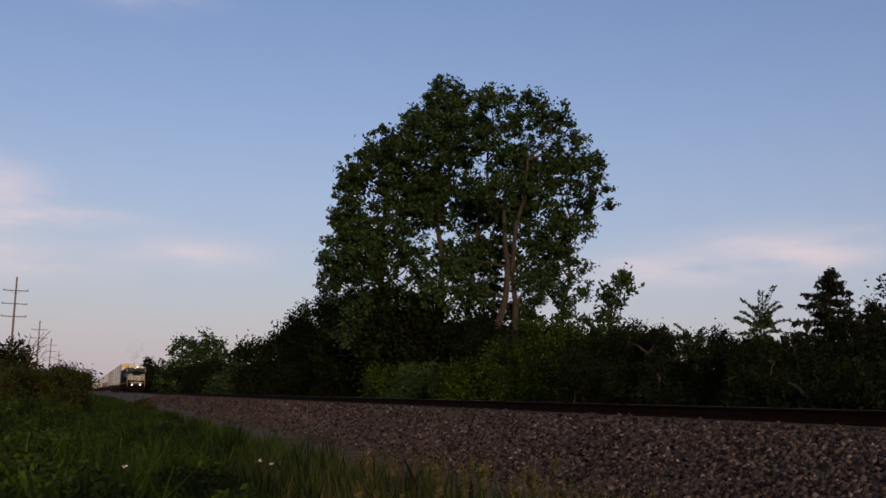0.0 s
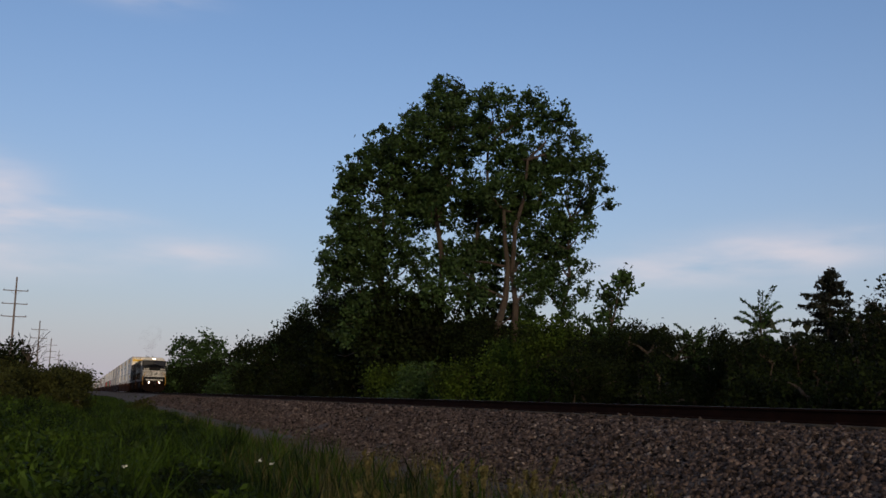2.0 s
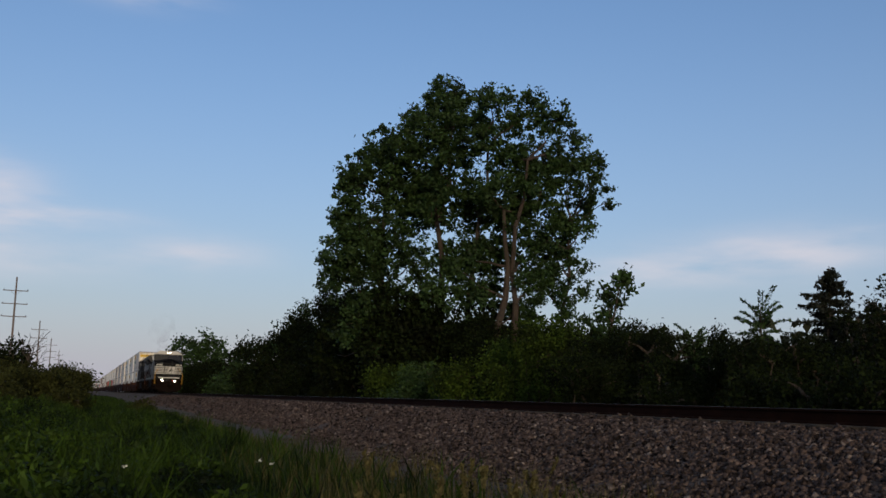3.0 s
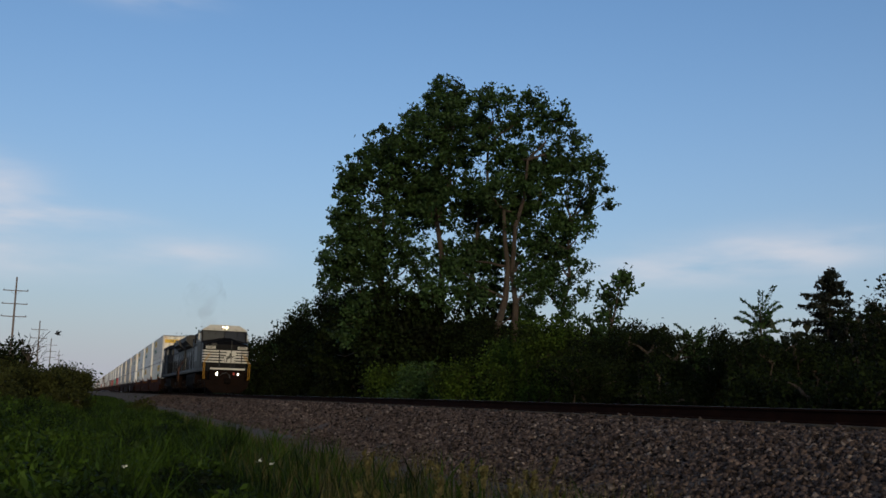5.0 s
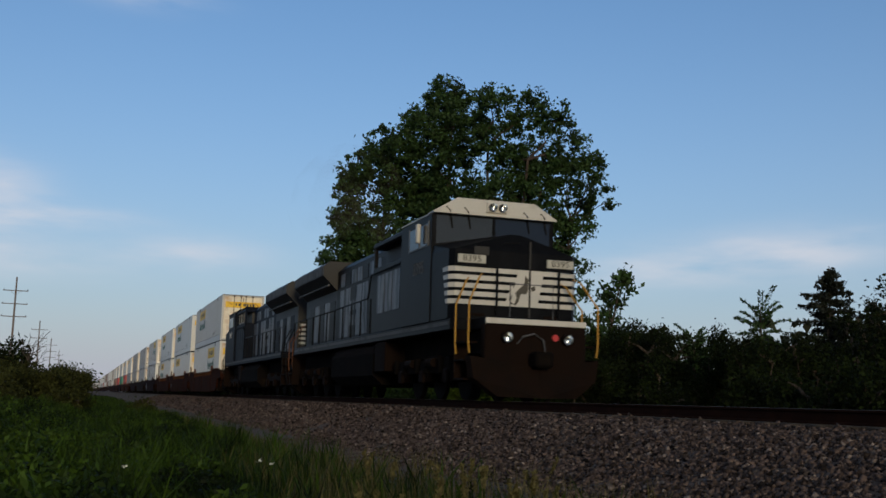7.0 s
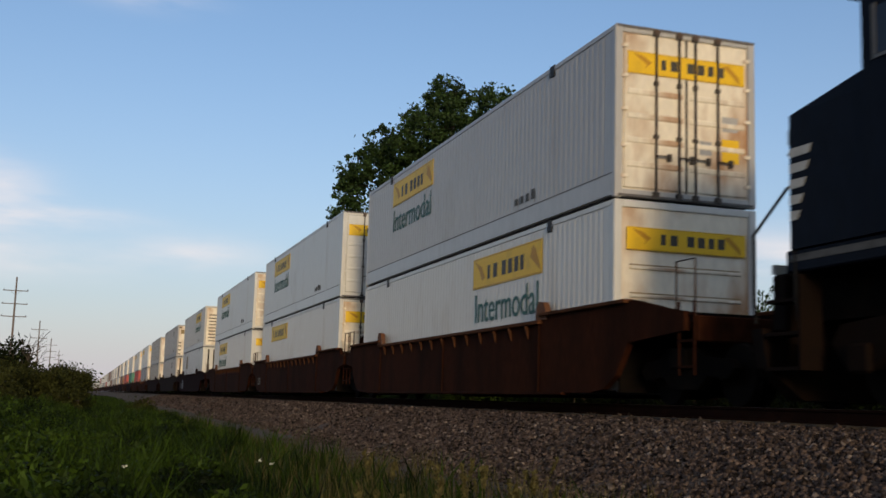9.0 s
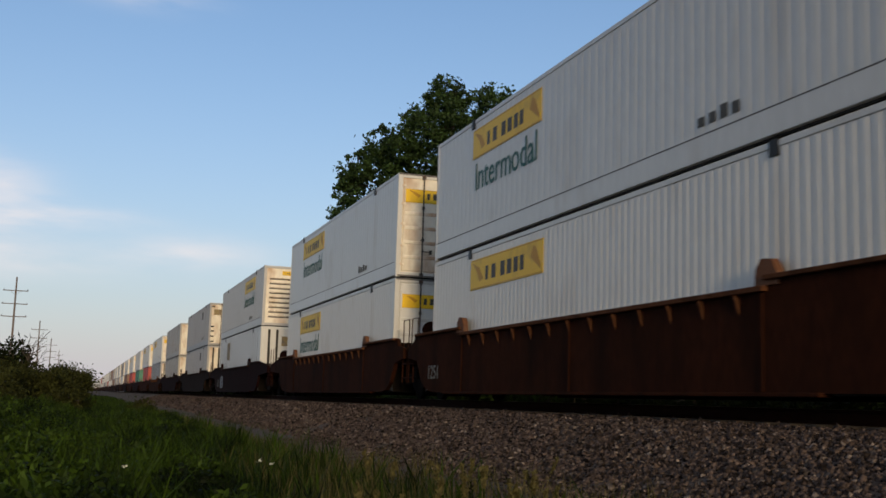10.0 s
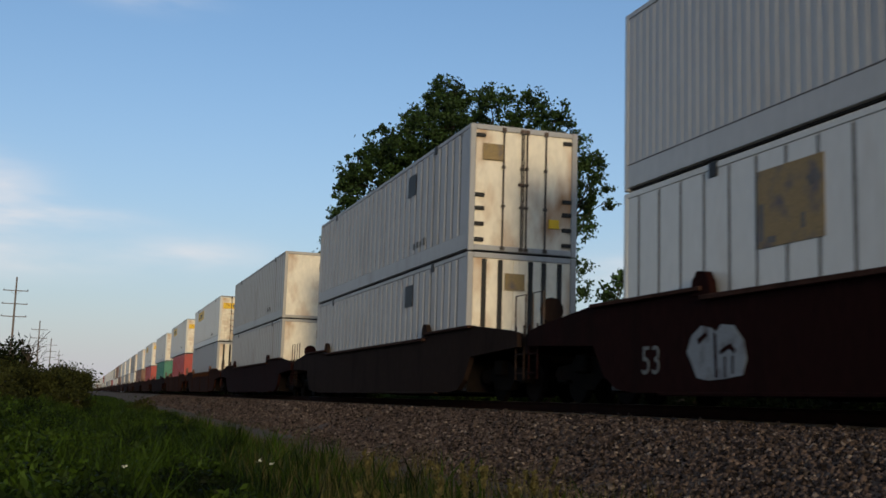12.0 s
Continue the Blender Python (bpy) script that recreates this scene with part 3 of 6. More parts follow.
SCRUB2 = [(-39.8, 17, 4.4, 1.6), (-33.6, 16, 3.3, 1.4), (-37.4, 19.6, 4.2, 1.3), (-35.4, 19.4, 3.9, 1.2), (-31.4, 18.2, 3.4, 1.1), (-27.7, 15.6, 2.4, 1.1), (-29.7, 18.3, 3.3, 1.1),
          (-28.7, 18.8, 3.4, 1.1), (-26.5, 18, 3.1, 1.0), (-26.4, 19.3, 3.2, 1.1), (-26.5, 21, 3.8, 1.2), (-24.8, 20.5, 3.7, 1.2), (-24.6, 22, 4.4, 1.3), (-23.3, 15.7, 2.1, 1.1),
          (-20.6, 15.7, 2.2, 1.1), (-19.0, 16, 2.2, 1.1)]
SCRUB3 = [(-140, 15.8, 5.0, 3.0), (-102, 15.6, 3.7, 2.4), (-80.7, 15.6, 3.6, 2.2), (-120, 15.8, 4.6, 2.6), (-175, 17, 5.6, 3.2), (-210, 17, 6.0, 3.4), (-300, 18, 7.5, 4.5), (-360, 18, 8.0, 5.0),
          (-62, 25.5, 5.6, 3.0), (-56.5, 24.6, 5.2, 2.6), (-70, 24.5, 6.6, 3.0), (-79, 22, 7.6, 3.0), (-85, 19.6, 7.2, 2.6), (-31, 22.5, 3.6, 1.8), (-45, 23, 4.6, 2.4), (-38, 23, 4.2, 2.2), (-17, 18, 2.6, 1.4), (-15, 16.5, 2.3, 1.2)]


def scrub(x, y, h, w, k):
    r = random.Random(900 + k)
    lobes = []
    for i in range(11):
        rad = w * r.uniform(0.28, 0.55)
        lobes.append((r.uniform(-0.8, 0.8) * w, r.uniform(-0.7, 0.7) * w, max(0.2, (h - rad) * r.uniform(0.1, 1.0)), rad))
    lobes.append((r.uniform(-0.3, 0.3) * w, 0, h - 0.3 * w, w * 0.32))
    dist = math.hypot(x, y)
    leaf = min(0.26, max(0.065, dist * 0.0018))
    near = k >= 200
    pale = k in (8, 10, 13, 14, 15)
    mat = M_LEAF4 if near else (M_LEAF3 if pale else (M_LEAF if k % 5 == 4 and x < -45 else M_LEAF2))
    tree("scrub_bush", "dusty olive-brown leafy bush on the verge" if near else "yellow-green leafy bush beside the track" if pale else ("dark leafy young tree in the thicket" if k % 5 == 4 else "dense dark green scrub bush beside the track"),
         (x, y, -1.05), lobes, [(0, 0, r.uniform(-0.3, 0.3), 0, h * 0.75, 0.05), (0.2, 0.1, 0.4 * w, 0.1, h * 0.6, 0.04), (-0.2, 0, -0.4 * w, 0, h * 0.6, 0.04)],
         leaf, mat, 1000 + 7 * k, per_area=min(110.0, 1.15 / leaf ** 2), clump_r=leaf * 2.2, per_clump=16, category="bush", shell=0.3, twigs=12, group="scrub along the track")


for k, row in enumerate(SCRUB + SCRUB2 + SCRUB3):
    scrub(*row, k)
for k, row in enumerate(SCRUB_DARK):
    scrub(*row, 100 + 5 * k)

# low thicket that closes the view under the crowns
rk = random.Random(77)
low = []
for i in range(230):
    xx = -12 - 250 * (i / 230) ** 1.5
    low.append((xx + rk.uniform(-0.6, 0.6), 23.5 + abs(xx) * 0.01 + rk.uniform(-1.2, 1.2), -0.6 + rk.uniform(0.0, 1.4) + abs(xx) * 0.006, 1.0 + abs(xx) * 0.012))
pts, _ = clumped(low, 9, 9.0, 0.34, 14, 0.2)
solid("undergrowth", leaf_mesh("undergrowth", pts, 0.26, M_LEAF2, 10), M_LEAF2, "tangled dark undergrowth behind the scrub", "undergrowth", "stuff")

# separate trees in the thicket
tree("round_tree", "broad round leafy tree far down the line", (-210, 20, -1), [(-4.5, 0, 5.5, 2.4), (-2.5, 0, 9.0, 2.6), (0.5, 0, 10.0, 2.4), (3.0, 0, 9.0, 2.4), (5.0, 0, 6.0, 2.4), (0, 0, 6, 3.5), (-3, -1, 4, 2.5), (3, -1, 4, 2.5), (-5.5, 0, 3.2, 2.0), (6.3, 0, 4, 2)],
     [(0, 0, 0, 0, 8, 0.4)], 0.42, M_LEAF, 41, per_area=6, clump_r=0.7, per_clump=16)
tree("round_tree", "small leafy tree far down the line", (-370, 20.5, -1), [(0, 0, 10.2, 1.9), (-1.8, 0, 8.5, 1.8), (1.8, 0, 8.0, 1.8), (0, 0, 5.5, 2.6), (2.5, 0, 4, 2.4)], [(0, 0, 0, 0, 8, 0.3)], 0.55, M_LEAF2, 43, per_area=6, clump_r=0.8, per_clump=10)


def frond_tree(base, h, span, k):
    """A slender tree with long feathered leaves from the top of its stem."""
    ob = thing("sumac_tree", "slender sumac with long feathered fronds above the scrub", "tree", Matrix.Translation(base))
    r = random.Random(k)
    wood, pts = Shape(), []
    limb(wood, (0, 0, -0.1), (0.05, 0, h * 0.86), 0.07, 0.03, k, 0.02)
    for i in range(22):
        a = i * 2.4 + r.uniform(-0.3, 0.3)
        z0 = h * (0.66 + 0.010 * i)
        ln = span * r.uniform(0.7, 1.15)
        rise0 = 0.10 + 0.075 * i
        d = Vector((math.cos(a), math.sin(a), 0))
        spine = [Vector((0.03, 0, z0)) + d * ln * f + Vector((0, 0, ln * (rise0 * f - 0.5 * f * f))) for f in (0, 0.2, 0.4, 0.6, 0.8, 1.0)]
        wood.tube(spine, [0.014, 0.012, 0.01, 0.008, 0.006, 0.004], 4)
        for f in np.linspace(0.15, 1.0, 18):
            j = min(4, int(f * 5))
            p = spine[j].lerp(spine[j + 1], f * 5 - j)
            for s in (-1, 1):
                q = p + d.cross(Vector((0, 0, 1))) * s * 0.06 - Vector((0, 0, 0.02))
                pts.append(q)
    part("crown", leaf_mesh("crown", np.array([tuple(p) for p in pts]), 0.085, M_LEAF, k + 1, 2.2, 0.9), M_LEAF, ob)
    part("trunk", wood, M_BARK, ob)


frond_tree((-32.5, 22.0, -1.0), 4.75, 0.9, 61)
frond_tree((-36.2, 21.6, -1.0), 3.9, 0.7, 64)


def conifer(base, h, w, k, label):
    ob = thing("spruce_tree", label, "tree", Matrix.Translation(base))
    r = random.Random(k)
    wood, pts = Shape(), []
    limb(wood, (0, 0, -0.1), (0, 0, h), 0.12, 0.015, k, 0.01)
    n = int(h * 19)
    for i in range(n):
        f = i / n
        z = h * (0.08 + 0.9 * f)
        ln = w * (1 - f) ** 0.8 * r.uniform(0.55, 1.2) + 0.10
        a = r.uniform(0, 6.28)
        tip = Vector((math.cos(a) * ln, math.sin(a) * ln, z + r.uniform(-0.1, 0.25) * ln))
        limb(wood, (0, 0, z), tip, 0.02, 0.006, k + i, 0.03, 2, 4)
        for j in range(int(20 + 60 * ln)):
            g = r.uniform(0.15, 1.05)
            p = Vector((0, 0, z)).lerp(tip, g)
            pts.append((p.x + r.gauss(0, 0.09), p.y + r.gauss(0, 0.09), p.z + r.gauss(0, 0.06) - 0.05))
    part("crown", leaf_mesh("crown", np.array(pts), 0.10, M_NEEDLE, k + 1, 2.2, 0.5), M_NEEDLE, ob)
    part("trunk", wood, M_BARK, ob)


conifer((-39.2, 30.0, -1.0), 7.2, 3.1, 71, "dark ragged spruce rising over the scrub")
conifer((-36.9, 30.4, -1.0), 5.6, 1.9, 74, "smaller dark spruce in the thicket")
tree("round_tree", "dark leafy tree at the edge of the thicket", (-32.6, 27.5, -1.0), [(0, 0, 4.6, 1.1), (0.9, 0, 4.2, 1.1), (-0.8, 0, 3.4, 1.1), (0.6, 0, 2.6, 1.3), (1.8, 0, 3.6, 1.2)], [(0, 0, 0.3, 0, 3.8, 0.1)], 0.12, M_LEAF2, 77, per_area=22, clump_r=0.25, per_clump=18)

# far woods at the end of the line, and behind the thicket
rw = random.Random(8)
far_lobes = []
for i in range(46):
    far_lobes.append((-1150 + rw.uniform(-30, 30), -60 + i * 4.6 + rw.uniform(-2, 2), rw.uniform(2, 9), rw.uniform(3.5, 6)))
for i in range(60):
    xx = -300 + i * 5.2
    far_lobes.append((xx, 34 + abs(xx) * 0.06 + rw.uniform(-3, 3), rw.uniform(0.5, 2.4) + abs(xx) * 0.011, rw.uniform(1.6, 2.6) + abs(xx) * 0.006))
c, _ = clumped(far_lobes, 5, 1.6, 0.9, 14, 0.5)
solid("far_woods", leaf_mesh("far_woods", c, 0.62, M_FARWOOD, 6), M_FARWOOD, "dark wooded skyline beyond the railway", "woods", "stuff")

# shrubs and a tree on the near side, down the line
NEAR_SHRUBS = [(-62, -2.6, 2.1, 1.5), (-75, -3.4, 2.6, 2.0), (-92, -2.6, 2.2, 1.7), (-118, -2.4, 2.6, 2.0), (-140, -1.2, 3.3, 2.2), (-135, -3.6, 2.9, 2.2), (-60, -4.4, 2.0, 1.6), (-48, -3.6, 1.6, 1.2),
               (-160, -3.5, 4.3, 2.8), (-185, -2.0, 4.6, 2.8), (-230, -2.0, 5.0, 3.2), (-40, -2.6, 1.25, 0.9), (-90, -6.0, 3.0, 2.2), (-48.5, 2.35, 0.75, 0.55), (-44, -0.6, 1.0, 0.8), (-34, -2.9, 1.1, 0.8)]
for k, (x, y, h, w) in enumerate(NEAR_SHRUBS):
    scrub(x, y, h, w, 200 + k)
tree("round_tree", "dark tree behind the power poles", (-148, -8.6, -1.0), [(0, 0, 5.6, 1.7), (-1.6, 0, 4.6, 1.8), (1.2, 0, 4.0, 1.6), (-0.5, 0, 3.0, 2.0), (-3.0, 0, 5.0, 1.8)], [(0, 0, 0, 0, 5, 0.2)], 0.34, M_LEAF2, 81, per_area=7, clump_r=0.5, per_clump=16)
bare = Shape()
rb = random.Random(3)
limb(bare, (0, 0, -0.1), (0.1, 0.2, 4.5), 0.12, 0.06, 5)
for i in range(14):
    a = Vector((0.05, 0.1, rb.uniform(2.5, 4.6)))
    p = limb(bare, a, a + Vector((rb.uniform(-0.3, 0.3), rb.uniform(-1.6, 2.8), rb.uniform(1.0, 3.6))), 0.06, 0.012, 20 + i, 0.12)
    limb(bare, p[3], p[3] + Vector((0, rb.uniform(-0.8, 1.0), rb.uniform(0.3, 1.2))), 0.03, 0.008, 60 + i, 0.1)
solid("bare_tree", bare, M_BARK, "leafless grey tree standing among shrubs", "tree", m=Matrix.Translation((-130, -6.2, -1.0)))

# ---------------------------------------------------------------- power line
def power_pole(x, y, h, k):
    ob = thing("power_pole", "tall weathered wooden power pole with three crossarms", "power pole", pose(x, y, -1.0, 0, 0, 0), "power poles along the line")
    part("pole", Shape().tube([(0, 0, -0.2), (0, 0, h * 0.5), (0, 0, h)], [0.21, 0.18, 0.13], 10), M_POLE, ob)
    for z in (h - 2.35, h - 4.6, h - 6.75):
        arm = part("crossarm", Shape().box(0.13, 0.25, -2.05, 2.05, z - 0.07, z + 0.07, 0.015), M_POLE, ob)
        for yy in (-1.9, 1.9):
            part("insulator", Shape().tube([(0.19, yy, z + 0.07), (0.19, yy, z + 0.14), (0.19, yy, z + 0.17), (0.19, yy, z + 0.3)], [0.03, 0.07, 0.05, 0.03], 8), M_WIRE, arm)
    part("brace", Shape().tube([(0.14, -0.8, h - 2.4), (0.12, 0, h - 3.2), (0.14, 0.8, h - 2.4)], 0.025, 5), M_POLE, ob)
    return ob


POLES = [(-199, 19.8), (-308, 18.9), (-418, 19.1), (-555, 19.8), (-678, 18.4), (-800, 19.0), (-90, 19.6)]
for k, (x, h) in enumerate(POLES[:6]):
    power_pole(x, -12.0, h, k)


# ---------------------------------------------------------------- containers
SPEED = 26.37                     # metres a second
START = 63.74 - 12 * SPEED        # where the first container's front stands at 0 s
MOVERS = []
CACHE = {}


def cached(key, build, mat):
    key = (*key, mat.name)
    if key not in CACHE:
        CACHE[key] = build().mesh(key[0], mat)
    return CACHE[key]


def wall_shape(length, style, height):
    """A folded side wall, 4 cm deep, standing on its own plane at y = 0 and reaching inwards."""
    pitch, depth, land = {"fine": (0.205, 0.011, 0.48), "post": (0.61, 0.028, 0.90), "rib": (0.50, 0.032, 0.62), "flat": (0.277, 0.006, 0.5)}[style]
    n = int((length - 0.5) / pitch)
    x0 = -(length - n * pitch) / 2
    pts = [(-0.12, 0.0), (x0, 0.0)]
    for k in range(n):
        a = x0 - k * pitch
        g = pitch * land
        s = pitch * (1 - land)
        pts += [(a - g, 0.0), (a - g - s * 0.28, depth), (a - g - s * 0.72, depth), (a - pitch, 0.0)]
    pts += [(-length + 0.12, 0.0), (-length + 0.12, 0.06), (-0.12, 0.06)]
    return Shape().prism(pts, 2, 0.40, height - 0.10)


def container(rel, base, length, style, end, mat, end_mat, label_text, mark=None, height=2.85, stack_gap=True):
    """mark: (x from, x to, with word) for a yellow panel on the side; end: doors, ribs, posts or plain."""
    ob = thing("shipping_container", label_text, "container", group="containers on the train")
    L, H = length, height
    part("frame", cached(("frame", L, H), lambda: Shape()
         .box(-0.12, 0, -1.295, -1.16, 0.0, H, 0.015).box(-0.12, 0, 1.16, 1.295, 0.0, H, 0.015)
         .box(-L, -L + 0.12, -1.295, -1.16, 0.0, H, 0.015).box(-L, -L + 0.12, 1.16, 1.295, 0.0, H, 0.015)
         .box(-L + 0.12, -0.12, -1.290, -1.20, 0.045, 0.40, 0.01).box(-L + 0.12, -0.12, 1.20, 1.290, 0.045, 0.40, 0.01)
         .box(-L + 0.12, -0.12, -1.292, -1.20, H - 0.10, H, 0.015).box(-L + 0.12, -0.12, 1.20, 1.292, H - 0.10, H, 0.015)
         .box(-0.11, -0.01, -1.16, 1.16, H - 0.12, H, 0.01).box(-0.11, -0.01, -1.16, 1.16, 0.02, 0.14, 0.01)
         .box(-L + 0.01, -L + 0.11, -1.16, 1.16, 0.02, H, 0.01), mat), mat, ob)
    if style in ("fine", "flat") and rel > -140:
        part("rail_joint", cached(("rail_joint", L), lambda: Shape().box(-L + 0.12, -0.12, -1.2925, -1.27, 0.397, 0.413), M_SHADEGRIME), M_SHADEGRIME, ob, "thin dark line above the bottom rail")
    part("roof", cached(("roof", L, H), lambda: Shape().box(-L + 0.05, -0.05, -1.20, 1.20, H - 0.06, H - 0.012), mat), mat, ob)
    part("floor", cached(("floor", L), lambda: Shape().box(-L + 0.12, -0.12, -1.22, 1.22, 0.02, 0.16), M_GAP), M_GAP, ob, "dark underframe")
    for s in (-1, 1):
        part("side_wall", cached(("side_wall", L, style, H), lambda: wall_shape(L, style, H), mat), mat, ob,
             at=pose(0, -1.283, 0) if s < 0 else pose(-L, 1.283, 0, 0, 0, 180))
    for x in (-2.55, -L + 2.55):
        if L > 13:
            part("corner_casting", cached(("corner_casting", H), lambda: Shape().box(-0.1, 0.1, -1.305, -1.19, H - 0.2, H + 0.012, 0.01), M_GAP), M_GAP, ob, at=pose(x, 0, 0))
    # Thin dark strips draw the shadow lines at each post and fold.
    if style in ("post", "rib") and rel > -140:
        pitch = 0.61 if style == "post" else 0.50
        n = int((L - 0.5) / pitch)
        first = -(L - n * pitch) / 2
        for k in range(n):
            x = first - k * pitch - pitch * (0.95 if style == "post" else 0.81)
            part("seam", cached(("seam", H, style), lambda: Shape().box(-0.012, 0.012, -1.262, -1.252, 0.41, H - 0.11).box(-0.034, -0.018, -1.2855, -1.27, 0.41, H - 0.11) if style == "post" else Shape().box(-0.035, 0.035, -1.256, -1.248, 0.41, H - 0.11), M_SHADEGRIME), M_SHADEGRIME, ob, "upright shadow line painted beside a post", at=pose(x, 0, 0))
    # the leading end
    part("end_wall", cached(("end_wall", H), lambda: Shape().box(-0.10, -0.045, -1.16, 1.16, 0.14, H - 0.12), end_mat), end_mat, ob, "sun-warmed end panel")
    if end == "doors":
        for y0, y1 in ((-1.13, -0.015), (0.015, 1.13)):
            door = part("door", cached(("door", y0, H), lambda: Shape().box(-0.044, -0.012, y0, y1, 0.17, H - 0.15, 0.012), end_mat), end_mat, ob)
            for z in (0.55, 0.95, 1.35, 1.75, 2.15):
                part("rib", cached(("rib", y0), lambda: Shape().prism([(-0.0125, -0.05), (0.004, -0.03), (0.004, 0.03), (-0.0125, 0.05)], 1, y0 + 0.05, y1 - 0.05), end_mat), end_mat, door, at=pose(0, 0, z))
            for y in ((-0.57, -0.15) if y0 < 0 else (0.15, 0.57)):
                rod = part("lock_rod", cached(("lock_rod", H), lambda: Shape().tube([(0.026, 0, 0.06), (0.026, 0, H - 0.05)], 0.021, 6).box(-0.01, 0.045, -0.035, 0.035, 1.88, 1.95).box(-0.01, 0.04, -0.05, 0.05, 0.04, 0.12).box(-0.01, 0.04, -0.05, 0.05, H - 0.14, H - 0.04).box(-0.01, 0.045, -0.04, 0.04, 1.0, 1.06), M_STEEL), M_STEEL, door, at=pose(0, y, 0))
                part("handle", cached(("handle",), lambda: Shape().tube([(0.05, -0.02, 0.72), (0.055, 0.24, 0.70)], 0.014, 6).box(0.0, 0.05, 0.2, 0.27, 0.64, 0.76), M_STEEL), M_STEEL, door, at=pose(0, y, 0))
            for z in (0.35, 0.85, 1.45, 2.0, 2.5):
                part("hinge", cached(("hinge",), lambda: Shape().box(-0.012, 0.010, -0.06, 0.06, -0.03, 0.03, 0.005), end_mat), end_mat, door, at=pose(0, y0 + 0.0 if y0 < 0 else y1, z))
        part("door_header", cached(("door_header", H), lambda: Shape().box(-0.012, 0.004, -1.28, 1.28, H - 0.05, H - 0.005).box(-0.012, 0.004, -1.24, 1.24, 0.02, 0.06), M_SHADEGRIME), M_SHADEGRIME, ob, "dark header and sill edge")
        for a, b, z0, z1, plate_mat, words in ((0.66, 0.98, 0.72, 1.12, M_YELLOW, "small yellow notice plate"), (0.66, 0.96, 1.25, 1.50, M_DULL, "worn grey data plate"), (0.24, 0.46, 0.82, 1.05, M_PALE, "worn grey data plate")):
            if rel > -60:
                part("notice_plate", cached(("notice_plate", a, z0), lambda: Shape().box(-0.012, -0.006, a, b, z0, z1).box(-0.006, -0.005, a, b, z1 - 0.06, z1 - 0.03), plate_mat), plate_mat, ob, words)
        part("door_seal", cached(("door_seal", H), lambda: Shape().box(-0.03, -0.008, -0.014, 0.014, 0.15, H - 0.13), M_GAP), M_GAP, ob)
    elif end == "ribs":
        for k in range(9) if rel != 0.0 else (0, 2, 4, 6):
            part("rib", cached(("endrib",), lambda: Shape().prism([(-0.046, -0.03), (-0.006, -0.016), (-0.006, 0.016), (-0.046, 0.03)], 1, -1.0, 1.0), M_STEEL if mat is not M_WHITE else end_mat), end_mat, ob, at=pose(0, 0, 0.42 + k * 0.225))
            part("groove", cached(("groove",), lambda: Shape().box(-0.0455, -0.040, -1.0, 1.0, -0.009, 0.009), M_PANEL), M_PANEL, ob, at=pose(0, 0, 0.47 + k * 0.225))
    elif end == "posts":
        for y in (-0.9, -0.52, 0.52, 0.9, -0.16, 0.2):
            part("post", cached(("endpost", H), lambda: Shape().box(-0.046, -0.012, -0.055, 0.055, 0.16, H - 0.14, 0.012), M_GAP if abs(y) != 0.16 else end_mat), M_GAP, ob, "dark upright post", at=pose(0, y, 0))
    elif end == "blocks":
        for y in (-0.50, -0.06, 0.06, 0.52):
            part("lock_rod", cached(("lock_rod", H), lambda: Shape(), M_STEEL), M_STEEL, ob, at=pose(-0.03, y, 0))
        for z in (0.25, 0.6, 0.95, 1.25, 2.6):
            for y in (-1.05, 1.05):
                part("hinge", cached(("bighinge",), lambda: Shape().box(-0.045, 0.012, -0.11, 0.11, -0.045, 0.045, 0.01), M_GAP), M_GAP, ob, at=pose(0, y, z))
        part("door_gap", cached(("door_seal", H), lambda: Shape(), M_GAP), M_GAP, ob, at=pose(-0.03, 0, 0))
        part("latch", cached(("latch",), lambda: Shape().box(-0.04, 0.03, -0.14, 0.1, -0.03, 0.03, 0.01), M_STEEL), M_STEEL, ob, at=pose(0, 0, 1.55))
    # panels and marks
    if mark:
        a, b, word = mark
        panel = part("yellow_panel", cached(("yellow_panel", a, b), lambda: Shape().box(a, b, -1.2935, -1.284, 1.95, 2.60, 0.003), M_YELLOW), M_YELLOW, ob, "yellow company panel")
        w = b - a
        bars = Shape()
        for i, (f, g) in enumerate(((0.235, 0.275), (0.325, 0.385), (0.455, 0.515), (0.545, 0.605), (0.635, 0.69), (0.715, 0.765))):
            bars.box(a + w * f, a + w * g, -1.2965, -1.2936, 2.11, 2.40)
        part("panel_flourish", cached(("side_flourish", a, b), lambda: Shape().prism([(a + w * 0.03, 2.54), (a + w * 0.14, 2.40), (a + w * 0.20, 2.16), (a + w * 0.15, 2.10), (a + w * 0.11, 2.30)], 1, -1.2955, -1.2936)
             .prism([(b - w * 0.02, 2.02), (b - w * 0.15, 2.30), (b - w * 0.12, 2.52), (b - w * 0.08, 2.44), (b - w * 0.03, 2.14)], 1, -1.2955, -1.2936)
             .box(a + 0.02, b - 0.02, -1.2952, -1.2936, 1.965, 1.985).box(a + 0.02, b - 0.02, -1.2952, -1.2936, 2.565, 2.585), M_GOLD), M_GOLD, panel, "darker gold flourishes")
        tagged(part("company_mark", bars, M_INK, panel, "dark company lettering"), kind="stuff")
        if word:
            lettering("word", "Intermodal", 0.86, M_TEAL, ob, pose((a + b) / 2, -1.2925, 1.50, 90, 0, 0), "teal word Intermodal", 0.92)
    if mark and end in ("doors", "ribs"):
        big = end == "doors" or rel == 0.0
        y0, y1, z0, z1, xx = (-1.08, 1.08, 2.05, 2.42, 0.002 if end == "doors" else -0.002) if big else (-0.42, 0.42, 2.42, 2.62, -0.043)
